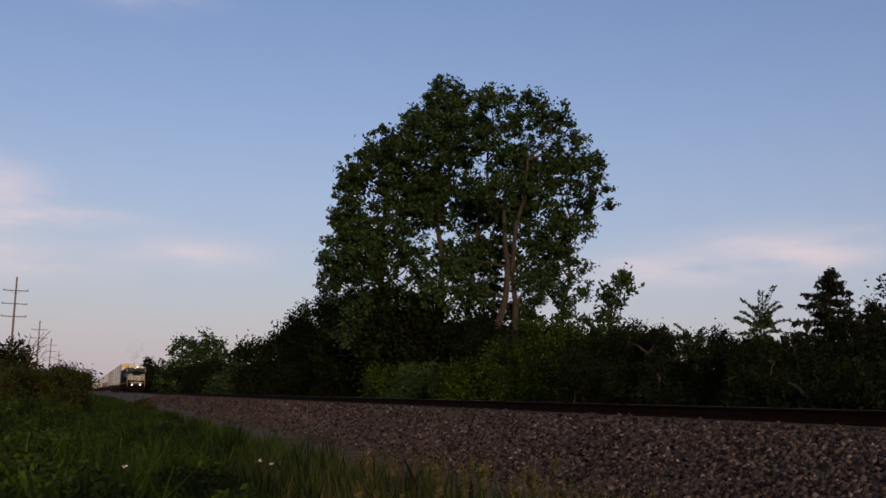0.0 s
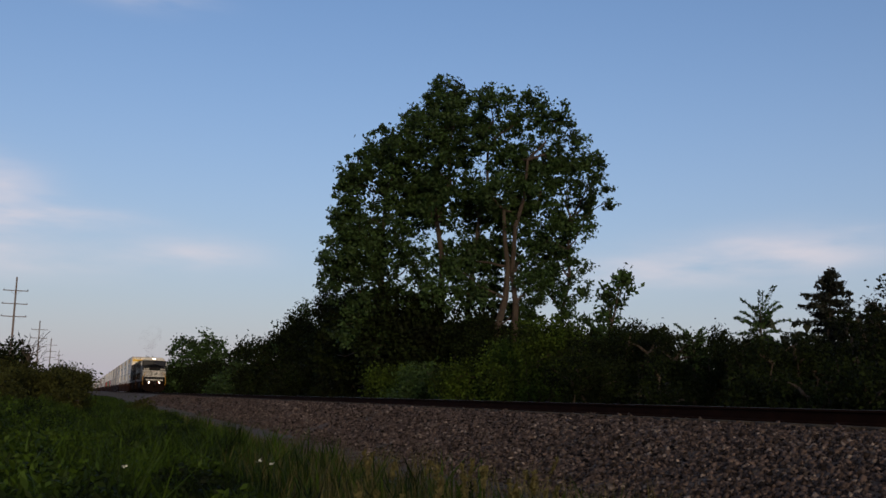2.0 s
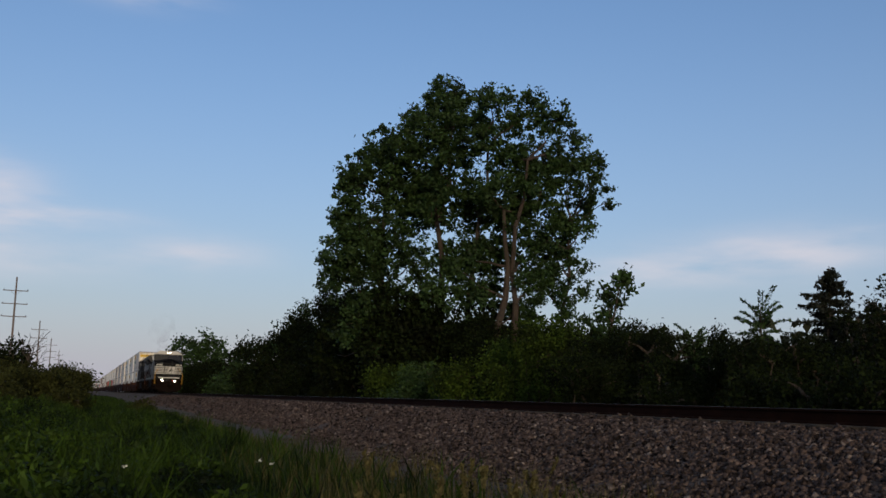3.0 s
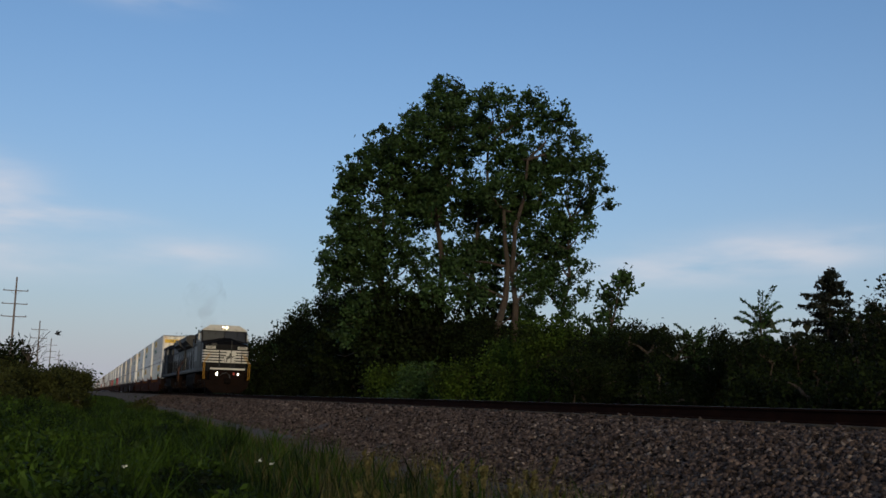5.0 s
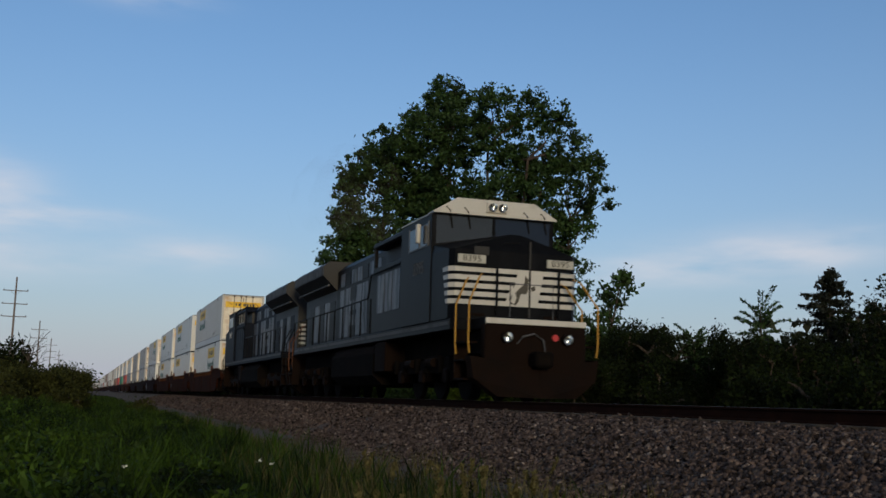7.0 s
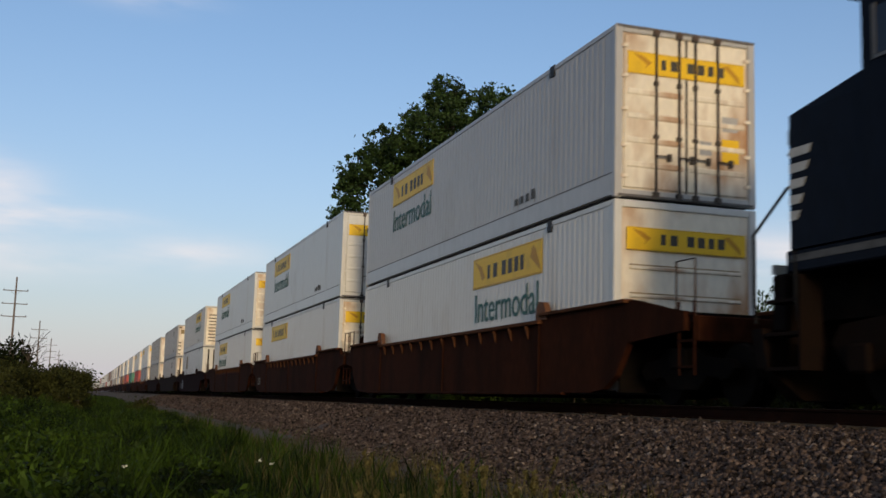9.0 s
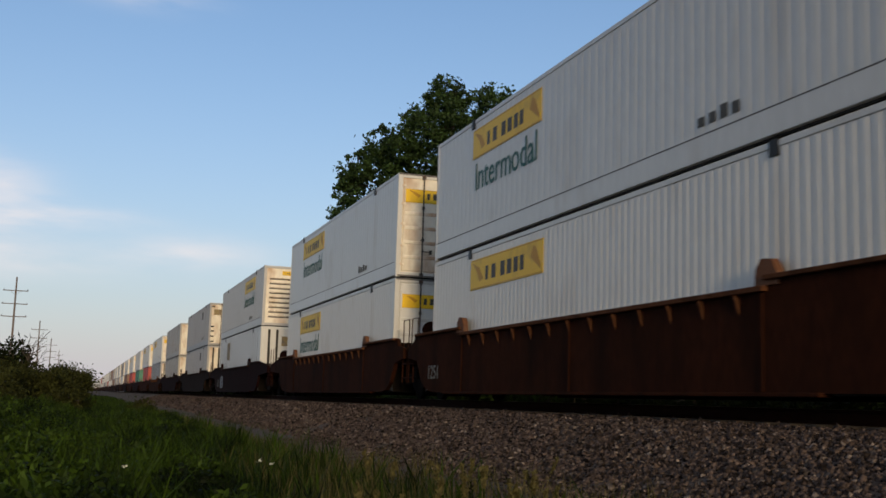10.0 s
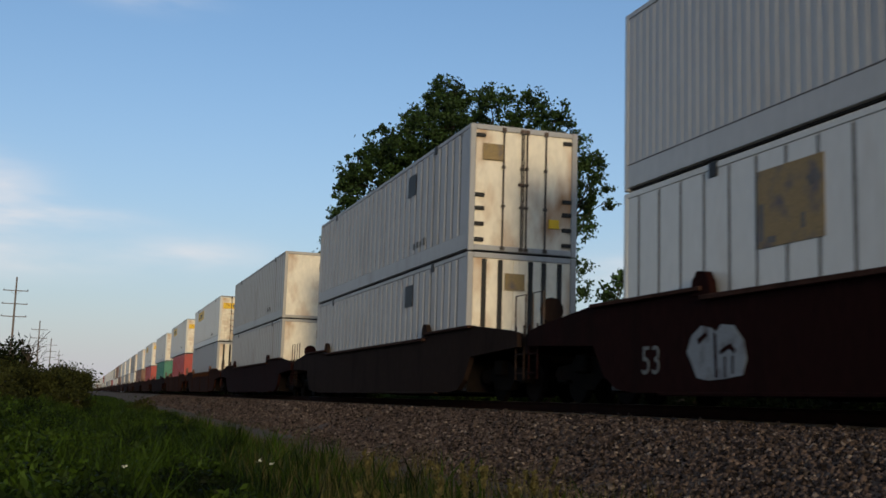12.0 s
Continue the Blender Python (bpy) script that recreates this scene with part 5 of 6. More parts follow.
    nose = part("nose", Shape().prism(plan, 2, 1.78, 3.34).add(
        [(-2.76, -1.53, 3.34), (-1.46, -1.53, 3.34), (-1.34, -1.42, 3.34), (-1.34, 1.42, 3.34), (-1.46, 1.53, 3.34), (-2.76, 1.53, 3.34), (-2.76, -1.50, 3.56), (-1.72, 0.02, 3.80), (-1.72, 0.30, 3.80), (-2.76, 1.50, 3.56), (-2.76, 0.02, 3.86), (-2.76, 0.30, 3.86)],
        [(0, 1, 6), (1, 2, 7, 6), (2, 3, 8, 7), (3, 4, 9, 8), (4, 5, 9), (6, 7, 10), (7, 8, 11, 10), (8, 9, 11), (0, 6, 10, 11, 9, 5)]), paint, ob)
    part("nose_hatch", Shape().box(-1.337, -1.322, -0.98, -0.62, 3.22, 3.42, 0.008), M_GAP, nose, "dark vent above the number board")
    part("nose_grip", Shape().tube([(-1.36, -0.28, 3.50), (-1.30, -0.26, 3.52), (-1.30, 0.12, 3.55), (-1.36, 0.14, 3.54)], 0.014, 6), M_BLACKRAIL, nose)

    def band(z0, z1, skip, mat=M_STRIPE, name="stripe", off=0.008):
        for s, (a, b) in zip((-1, 1), skip):
            sh = Shape().box(-1.342, -1.334 + off - 0.004, a, b, z0, z1)
            sh.add([(-1.345, s * 1.415, z0), (-1.334, s * 1.424, z0), (-1.46, s * 1.538, z0), (-1.465, s * 1.527, z0), (-1.345, s * 1.415, z1), (-1.334, s * 1.424, z1), (-1.46, s * 1.538, z1), (-1.465, s * 1.527, z1)],
                   [(0, 1, 2, 3), (4, 5, 6, 7), (1, 2, 6, 5), (0, 3, 7, 4), (0, 1, 5, 4), (2, 3, 7, 6)])
            sh.prism([(-1.46, z0), (-1.46, z1), (-1.62 - 0.30 * (z1 - 2.11), z1 - 0.01), (-1.56 - 0.30 * (z1 - 2.11), z0)], 1, s * 1.531 if s > 0 else -1.538, 1.538 if s > 0 else s * 1.531)
            part(name, sh, mat, nose, "white painted nose stripe")
    for k in range(5):
        z = 2.11 + k * 0.182
        band(z, z + 0.107, ((-1.42, -0.16 + 0.07 * k), (0.50 + 0.03 * k, 1.42)))
    part("nose_emblem", Shape().prism([(-0.24, 2.11), (-0.10, 2.48), (-0.02, 2.48), (0.10, 2.945), (0.72, 2.945), (0.56, 2.11)], 0, -1.343, -1.326), M_STRIPE, nose, "white emblem field")
    part("emblem_figure", Shape().prism([(0.04, 2.14), (-0.07, 2.16), (-0.13, 2.27), (-0.04, 2.38), (-0.09, 2.22), (0.0, 2.16), (0.06, 2.30), (0.02, 2.42), (0.16, 2.56), (0.24, 2.62), (0.26, 2.82), (0.34, 2.74), (0.33, 2.50), (0.29, 2.40), (0.16, 2.40), (0.10, 2.22)], 0, -1.327, -1.322), M_INK, nose, "dark emblem shape")
    part("emblem_step", Shape().prism([(0.40, 2.56), (0.50, 2.60), (0.51, 2.50), (0.42, 2.46)], 0, -1.327, -1.322), M_INK, nose, "dark emblem shape")
    part("nose_door_gap", Shape().box(-1.343, -1.322, 0.345, 0.395, 1.8, 3.60), M_GAP, nose)
    for y in (-0.44, 1.06):
        part("nose_grab", Shape().tube([(-1.32, y, 1.80), (-1.26, y, 1.84), (-1.26, y, 2.92), (-1.32, y, 2.97)], 0.028, 6), M_BLACKRAIL, nose)
    part("nose_crossbar", Shape().tube([(-1.25, -0.44, 2.96), (-1.25, -1.30, 2.97)], 0.016, 6).tube([(-1.25, 1.06, 2.96), (-1.25, 1.40, 2.94)], 0.016, 6), M_BLACKRAIL, nose)
    for s in (-1, 1):
        board = part("number_board", Shape().box(-1.50, -1.30, s * 1.36 if s < 0 else 0.78, -0.70 if s < 0 else 1.44, 3.03, 3.22, 0.01), M_BOARD, nose)
        lettering("road_number", number, 0.19, M_INK, board, pose(-1.297, -1.03 if s < 0 else 1.11, 3.125) @ Euler((radians(90), 0, radians(90))).to_matrix().to_4x4(), "dark road number", 1.2)
    # cab
    cab = part("cab", Shape().prism(octagon(1.55, 4.32, 0.95, 4.67, 1.78), 0, -5.3, -2.75), paint, ob)
    part("roof_visor", Shape().prism(octagon(1.56, 4.38, 0.98, 4.73, 4.345), 0, -3.05, -2.58), M_STRIPE if lit else paint, cab, "white cab roof front")
    part("cab_roof", Shape().prism([(-1.56, 4.33), (-1.56, 4.36), (-0.97, 4.705), (0.97, 4.705), (1.56, 4.36), (1.56, 4.33), (0.95, 4.675), (-0.95, 4.675)], 0, -5.35, -3.05), M_STRIPE if lit else paint, cab, "cab roof sheet")
    for y0, y1, mat in ((-1.44, -0.04, M_SCREEN if lit else M_GLASS), (0.04, 1.44, M_GLASS)):
        outer = y0 if y0 < 0 else y1
        inner = y1 if y0 < 0 else y0
        part("windshield", Shape().prism([(outer, 3.62), (outer, 4.30), (inner, 4.31), (inner, 3.88)], 0, -2.752, -2.738), mat, cab, "dark windscreen" if mat is M_GLASS else "slightly greyer windscreen")
    part("windshield_post", Shape().box(-2.75, -2.73, -0.035, 0.035, 3.5, 4.31), paint, cab)
    for s in (-1, 1):
        for a, b in ((-3.62, -2.98), (-4.55, -3.74)):
            w = part("side_window", Shape().box(a, b, s * 1.55 - 0.012, s * 1.55 + 0.012, 3.62, 4.14, 0.008), M_GLASS, cab, "dark side window")
            part("window_frame", Shape().box(a - 0.05, a, s * 1.55 - 0.02, s * 1.55 + 0.02, 3.58, 4.18).box(b, b + 0.05, s * 1.55 - 0.02, s * 1.55 + 0.02, 3.58, 4.18).box(a, b, s * 1.55 - 0.02, s * 1.55 + 0.02, 3.58, 3.62), M_BLIND, w)
        lettering("road_number", number, 0.46, M_DUSTY if lit else M_STRIPE, cab, pose(-3.75, s * 1.553, 3.10 if lit else 3.18) @ Euler((radians(90), 0, 0 if s < 0 else radians(180))).to_matrix().to_4x4(), "white road number", 1.0)
        if lit:
            part("mirror", Shape().box(-3.56, -3.42, s * 1.66 - 0.05, s * 1.66 + 0.05, 3.70, 4.16, 0.02), M_STRIPE, cab, "pale upright wind deflector")
    for y in (-1.2, -0.75, 0.75, 1.2):
        part("wiper", Shape().tube([(-2.56, y - 0.06, 4.50), (-2.56, y + 0.04, 4.40), (-2.70, y + 0.10, 4.30), (-2.73, y + 0.16, 4.02)], 0.018, 5), M_BLACKRAIL, cab)
    horn = part("horn", Shape().box(-4.3, -4.1, -0.15, 0.15, 4.67, 4.72), M_TRUCK, cab)
    for y in (-0.18, 0.0, 0.18):
        part("bell", Shape().tube([(-4.25, y, 4.72), (-4.0, y, 4.72), (-3.8, y, 4.72)], [0.025, 0.035, 0.085], 10), M_STEEL, horn)
    part("antenna_dome", Shape().tube([(-3.5, 0.45, 4.60), (-3.5, 0.45, 4.66), (-3.5, 0.45, 4.74)], [0.22, 0.21, 0.12], 12), M_STRIPE, cab)
    part("nose_lamp_bracket", Shape().box(-1.345, -1.30, -1.08, -0.72, 1.86, 1.92).box(-1.345, -1.30, 0.72, 1.08, 1.86, 1.92), M_GRIME, nose)
    part("deck_gate", Shape().tube([(-0.3, -0.5, 1.78), (-0.3, -0.5, 2.5), (-0.3, 0.5, 2.5), (-0.3, 0.5, 1.78)], 0.016, 6), M_WIRE, deck)
    light_box = part("headlight_box", Shape().box(-2.60, -2.53, -0.26, 0.26, 4.42, 4.68, 0.02), M_STRIPE if lit else paint, cab)
    for y in (-0.125, 0.125):
        part("lens_rim", Shape().tube([(-2.535, y, 4.545), (-2.50, y, 4.545)], [0.098, 0.098], 16), M_BLIND, light_box)
        reflector_lamp(light_box, -2.42, y, 4.545, 1, 0.092, M_TOPBEAM if lit else M_BOARD)
    # hood
    box1 = part("control_box", Shape().box(-8.5, -5.3, -1.46, 1.46, 1.78, 3.62, 0.02), paint, ob)
    for s in (-1, 1):
        for x in (-6.0, -6.8, -7.6):
            part("access_door", Shape().box(x - 0.36, x + 0.36, s * 1.46 - 0.012, s * 1.46 + 0.012, 2.30, 3.36, 0.008), M_GRILLE if lit else paint, box1)
    part("intake_recess", Shape().box(-8.5, -5.3, -1.1, 1.1, 3.62, 4.16), M_GAP, ob, "dark air intake")
    part("intake_roof", Shape().box(-8.6, -5.28, -1.46, 1.46, 4.16, 4.34, 0.05), paint, ob)
    for s in () if lit else (-1, 1):
        for a, b in ((-7.0, -6.2), (-7.9, -7.1)):
            part("intake_frame", Shape().box(a, b, s * 1.43 - 0.02, s * 1.43 + 0.02, 3.64, 3.70).box(a, a + 0.06, s * 1.43 - 0.02, s * 1.43 + 0.02, 3.70, 4.15).box(b - 0.06, b, s * 1.43 - 0.02, s * 1.43 + 0.02, 3.70, 4.15), M_BLIND, ob, "pale intake frame")
    for x in (-5.36, -8.45):
        for s in (-1, 1):
            part("intake_post", Shape().box(x - 0.05, x + 0.05, s * 1.40 - 0.05, s * 1.40 + 0.05, 3.62, 4.17), paint, ob)
    hood = part("engine_hood", Shape().prism([(-0.98, 1.78), (-0.98, 4.25), (-0.72, 4.48), (0.72, 4.48), (0.98, 4.25), (0.98, 1.78)], 0, -15.3, -8.5), paint, ob)
    for s in (-1, 1):
        for k in range(8):
            part("hood_door", Shape().box(-9.3 - k * 0.78, -8.6 - k * 0.78, s * 0.98 - 0.014, s * 0.98 + 0.014, 1.95, 3.55, 0.01), M_GRILLE if k in (0, 1, 3, 4, 6, 7) else paint, hood)
            part("hood_vent", Shape().box(-9.26 - k * 0.78, -8.64 - k * 0.78, s * 0.98 - 0.012, s * 0.98 + 0.012, 3.66, 4.1, 0.008), M_GRILLE if k % 3 else paint, hood)
        bars = Shape()
        for k in range(7):
            bars.box(-11.2 - k * 0.42, -10.95 - k * 0.42, s * 0.998 - 0.003, s * 0.998 + 0.003, 2.3, 2.62).box(-11.2 - k * 0.42, -10.95 - k * 0.42, s * 0.998 - 0.003, s * 0.998 + 0.003, 2.78, 3.1)
        tagged(part("company_mark", bars, M_GRILLE, hood, "pale company lettering"), kind="stuff")
    part("exhaust_stack", Shape().box(-12.9, -11.9, -0.32, 0.32, 4.45, 4.66, 0.04), M_GAP, hood)
    part("dynamic_brake_hatch", Shape().box(-11.4, -9.0, -0.66, 0.66, 4.46, 4.58, 0.04), paint, hood)
    rad = part("radiator_wing", Shape().prism([(-0.98, 1.78), (-0.98, 3.62), (-1.5, 4.12), (-1.5, 4.44), (-1.28, 4.62), (1.28, 4.62), (1.5, 4.44), (1.5, 4.12), (0.98, 3.62), (0.98, 1.78)], 0, -20.7, -15.3), M_GAP, ob, "black radiator housing with overhanging wings")
    for s in (-1, 1):
        part("radiator_screen", Shape().box(-20.6, -15.5, s * 1.5 - 0.012, s * 1.5 + 0.012, 4.15, 4.42, 0.006), M_DUSTY, rad)
        part("wing_lip", Shape().box(-20.6, -15.2, s * 1.30 - 0.05, s * 1.30 + 0.03, 3.74, 3.80, 0.01), M_DUSTY, rad, "pale lip under the radiator wing")
        for k in range(5):
            part("hood_door", Shape().box(-16.3 - k * 0.9, -15.5 - k * 0.9, s * 0.98 - 0.014, s * 0.98 + 0.014, 1.95, 3.3, 0.01), M_GRILLE if k % 2 else paint, rad)
    bar_end = Shape()
    for k in range(5):
        bar_end.box(-20.706, -20.70, -0.9, 0.9, 2.08 + k * 0.183, 2.178 + k * 0.183)
    part("end_stripes", bar_end, M_STRIPE, rad, "white stripes on the hood end")
    # walkway rails
    for s in (-1, 1):
        for k in range(11):
            x = -8.7 - k * 1.18
            part("rail_post", cached(("rail_post", s), lambda: Shape().tube([(0, s * 1.45, 1.6), (0, s * 1.45, 2.78)], 0.024, 6), M_BLACKRAIL), M_BLACKRAIL, deck, at=pose(x, 0, 0))
        part("walkway_rail", Shape().tube([(-5.45, s * 1.51, 3.46), (-8.50, s * 1.51, 3.44), (-9.05, s * 1.45, 2.82), (-14, s * 1.45, 2.78), (-20.6, s * 1.45, 2.78)], 0.024, 6), M_BLACKRAIL, deck)
    # tank, trucks
    tank = [(-1.25, 1.45), (-1.45, 1.2), (-1.45, 0.62), (-1.15, 0.36), (1.15, 0.36), (1.45, 0.62), (1.45, 1.2), (1.25, 1.45)]
    part("fuel_tank", Shape().prism(tank, 0, -13.6, -8.2), M_TRUCK, ob)
    part("air_tank", Shape().tube([(-8.3, -1.2, 1.28), (-8.4, -1.2, 1.28), (-13.3, -1.2, 1.28), (-13.4, -1.2, 1.28)], [0.1, 0.22, 0.22, 0.1], 12), M_GRIME, ob)
    part("battery_box", Shape().box(-8.0, -6.9, -1.46, 1.46, 0.7, 1.5, 0.03), M_GRIME, ob)
    for xc in (-4.1, -17.3):
        fr = [(-2.35, 0.72), (-2.2, 0.92), (-1.5, 0.98), (-1.1, 0.80), (-0.5, 0.80), (0, 0.98), (0.5, 0.80), (1.1, 0.80), (1.5, 0.98), (2.2, 0.92), (2.35, 0.72), (2.1, 0.42), (1.75, 0.42), (1.4, 0.62), (0.4, 0.62), (0.2, 0.42), (-0.2, 0.42), (-0.4, 0.62), (-1.4, 0.62), (-1.75, 0.42), (-2.1, 0.42)]
        tr = part("truck", Shape().prism(fr, 1, -1.22, -1.02).prism(fr, 1, 1.02, 1.22).box(-0.4, 0.4, -1.0, 1.0, 0.7, 1.05), M_GRIME, ob, "grimy six-wheel truck frame", pose(xc, 0, 0))
        for dx in (-1.85, 0.0, 1.85):
            part("wheelset", cached(("locowheel",), lambda: Shape().tube([(0, -0.80, 0), (0, -0.79, 0), (0, -0.70, 0), (0, -0.69, 0)], [0.4, 0.51, 0.51, 0.535], 24)
                 .tube([(0, 0.69, 0), (0, 0.70, 0), (0, 0.79, 0), (0, 0.80, 0)], [0.535, 0.51, 0.51, 0.4], 24).tube([(0, -1.0, 0), (0, 1.0, 0)], 0.1, 10), M_WHEEL), M_WHEEL, tr, at=pose(dx, 0, 0.51))
            for sy in (-1.25, 1.25):
                part("journal_box", cached(("journal_box",), lambda: Shape().box(-0.17, 0.17, -0.05, 0.05, 0.38, 0.7, 0.03), M_GRIME), M_GRIME, tr, at=pose(dx, sy, 0))
            for sx in (-0.4, 0.4):
                part("spring", cached(("spring",), lambda: Shape().tube([(0, -1.25, 0.62), (0, -1.25, 0.98)], 0.08, 8), M_TRUCK), M_TRUCK, tr, at=pose(dx + sx, 0, 0))
        for sx in (-0.85, 0.85):
            part("brake_cylinder", Shape().tube([(sx - 0.25, -1.3, 0.85), (sx + 0.25, -1.3, 0.85)], 0.11, 10), M_GRIME, tr)
    MOVERS.append((ob, rel, 0.0, 180 if turned else 0))
    return ob


locomotive(46.6, False, "8395", M_NAVY, True, "black diesel locomotive with white nose stripes, lamps lit")
locomotive(3.4, True, "8465", M_NAVY2, False, "dark blue-black diesel locomotive coupled back to front")


# ---------------------------------------------------------------- near grass and weeds
def blades(name, count, seed, area, height, width, mat, lean=0.5):
    """Bent tapering grass blades; area(r, n) gives the places."""
    r = np.random.default_rng(seed)
    x, y = area(r, count)
    z = np.interp(y, [p[0] for p in ground_profile], [p[1] for p in ground_profile])
    h = height * r.uniform(0.5, 1.25, count)
    a = r.uniform(0, 6.28, count)
    b = a + r.normal(1.57, 0.5, count)
    side_v = np.stack([np.cos(a), np.sin(a), 0 * a], -1)
    out_v = np.stack([np.cos(b), np.sin(b), 0 * b], -1) * (lean * r.uniform(0.15, 1.0, count))[:, None]
    base = np.stack([x, y, z - 0.02], -1)
    w = (width * r.uniform(0.7, 1.3, count) * (1 + np.hypot(x, y) * 0.035))[:, None]
    up_v = np.array([0, 0, 1.0])
    p1 = base + up_v * h[:, None] * 0.55 + out_v * h[:, None] * 0.25
    p2 = base + up_v * h[:, None] * 0.95 + out_v * h[:, None] * 0.9
    v = np.stack([base - side_v * w, base + side_v * w, p1 + side_v * w * 0.8, p1 - side_v * w * 0.8, p2 + side_v * w * 0.1, p2 - side_v * w * 0.1], 1)
    i = 6 * np.arange(count)[:, None]
    q = np.concatenate([i + np.array([[0, 1, 2, 3]]), i + np.array([[3, 2, 4, 5]])])
    return solid(name, quick_mesh(name, v.reshape(-1, 3), q, mat), mat, "", "")


def verge(x0, x1, y0, y1, power=1.6):
    def area(r, n):
        x = x0 + (x1 - x0) * r.uniform(0, 1, n) ** power
        y = r.uniform(y0, y1, n) + r.normal(0, 0.12, n)
        return x, y
    return area


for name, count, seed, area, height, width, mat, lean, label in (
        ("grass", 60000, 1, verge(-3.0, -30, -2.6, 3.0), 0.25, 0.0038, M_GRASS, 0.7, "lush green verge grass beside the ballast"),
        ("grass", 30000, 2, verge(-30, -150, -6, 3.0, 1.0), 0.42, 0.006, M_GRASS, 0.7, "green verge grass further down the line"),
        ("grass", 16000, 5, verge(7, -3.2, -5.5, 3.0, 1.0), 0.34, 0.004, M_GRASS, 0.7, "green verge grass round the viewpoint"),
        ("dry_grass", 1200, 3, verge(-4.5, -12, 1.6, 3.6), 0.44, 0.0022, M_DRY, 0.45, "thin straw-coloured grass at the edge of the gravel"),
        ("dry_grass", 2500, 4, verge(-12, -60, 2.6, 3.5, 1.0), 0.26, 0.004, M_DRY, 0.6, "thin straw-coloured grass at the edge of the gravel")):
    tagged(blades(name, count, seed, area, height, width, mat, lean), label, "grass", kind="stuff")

def tufted(x0, x1, y0, y1, tufts):
    def area(r, n):
        k = r.integers(0, tufts, n)
        cx = x0 + (x1 - x0) * r.uniform(0, 1, tufts) ** 1.5
        cy = r.uniform(y0, y1, tufts)
        return cx[k] + r.normal(0, 0.09, n), cy[k] + r.normal(0, 0.09, n)
    return area


tagged(blades("grass", 8000, 6, tufted(-5, -34, -2.4, 3.1, 260), 0.48, 0.0042, M_GRASS, 0.9), "taller coarse tufts standing in the verge", "grass", kind="stuff")
tagged(blades("dry_grass", 1500, 7, tufted(-5, -14, 1.6, 4.3, 70), 0.42, 0.0024, M_DRY, 0.6), "scattered straw tufts at the gravel edge", "grass", kind="stuff")

tagged(blades("grass", 1800, 8, tufted(-4.6, -22, -1.6, 3.2, 130), 0.50, 0.0085, M_WEED, 0.8), "broad single blades standing over the verge", "grass", kind="stuff")

# broad-leaved weeds in rising drifts on the bank
rv = np.random.default_rng(12)
spots = []
for k in range(560):
    x = -4.5 - 36 * rv.uniform() ** 1.4
    y = rv.uniform(-4.6, min(2.4, 0.5 - 0.09 * x))
    wide = rv.uniform(0.18, 0.42)
    tall = 0.28 + 0.36 * max(0.0, min(1.0, (0.4 - y) / 1.6)) + rv.uniform(-0.12, 0.16)
    n = int(1500 * wide)
    d = rv.normal(size=(n, 3))
    d /= np.linalg.norm(d, axis=1)[:, None]
    shell = rv.uniform(0.75, 1.08, n)[:, None]
    spots.append(np.array([x, y, -1.0]) + d * shell * np.array([wide, wide, tall]) * np.array([1, 1, 1]) * np.where(d[:, 2:] < 0, np.array([1, 1, -1]), 1))
spots = np.concatenate(spots)
tagged(solid("weeds", leaf_mesh("weeds", spots, 0.031, M_WEED, 13, 2.1, 0.1), M_WEED, "leafy green weeds growing thick on the bank", "weeds"), kind="stuff")

# seed heads on stalks
rs = random.Random(4)


def seed_stalk(x, y, h, lean, k):
    ob = thing("grass_stalk", "dry grass stalk with a feathery seed head", "grass", pose(x, y, -1.0, 0, 0, rs.uniform(0, 360)), "seed stalks in the verge")
    tip = Vector((lean, 0, h))
    part("stem", Shape().tube([(0, 0, -0.03), (lean * 0.3, 0, h * 0.6), tip], [0.0022, 0.0018, 0.001], 5), M_DRY, ob)
    pts = [tuple(Vector((lean * 0.3, 0, h * 0.6)).lerp(tip, rs.uniform(0.55, 1.05)) + Vector((rs.gauss(0, 0.006), rs.gauss(0, 0.006), 0))) for _ in range(60)]
    part("seed_head", leaf_mesh("seed_head", np.array(pts), 0.016, M_DRY, k, 2.2, -0.8), M_DRY, ob)


for k in range(34):
    x = -rs.uniform(4.6, 8.5)
    seed_stalk(x, -x * rs.uniform(0.24, 0.44), rs.uniform(0.4, 0.62), rs.uniform(0.02, 0.12), 700 + k)


def white_flower(x, y, z, k):
    ob = thing("white_flower", "small white wild flower among the grass", "flower", pose(x, y, -1.0), "white flowers in the verge")
    h = z + 1.0
    part("stem", Shape().tube([(0, 0, -0.03), (0.01, 0, h)], [0.003, 0.002], 5), M_WEED, ob)
    pts = [(0.01 + rs.gauss(0, 0.009), rs.gauss(0, 0.009), h + rs.gauss(0, 0.005)) for _ in range(26)]
    part("bloom", leaf_mesh("bloom", np.array(pts), 0.009, M_PETAL, k, 1.2, 0), M_PETAL, ob)


for k, (x, y, z) in enumerate(((-7.48, 0.29, -0.52), (-8.37, 1.39, -0.55), (-8.39, 1.30, -0.525))):
    white_flower(x, y, z, 800 + k)


# ---------------------------------------------------------------- a moth that flies past
M_WING = material("orange_moth_wing", (0.42, 0.19, 0.04), 0.8, spots=(0.2, 0.08, 0.03), spot_scale=60, grain=0.2, grain_scale=200, through_light=0.3)
M_FUR = material("brown_moth_body", (0.10, 0.05, 0.02), 0.9, grain=0.3, grain_scale=300)
moth = thing("moth", "orange-brown moth in fast flight", "moth")
part("body", Shape().tube([(0, 0, 0.011), (0, 0, 0.006), (0, 0, -0.006), (0, 0, -0.013)], [0.001, 0.0028, 0.0026, 0.0008], 8), M_FUR, moth)
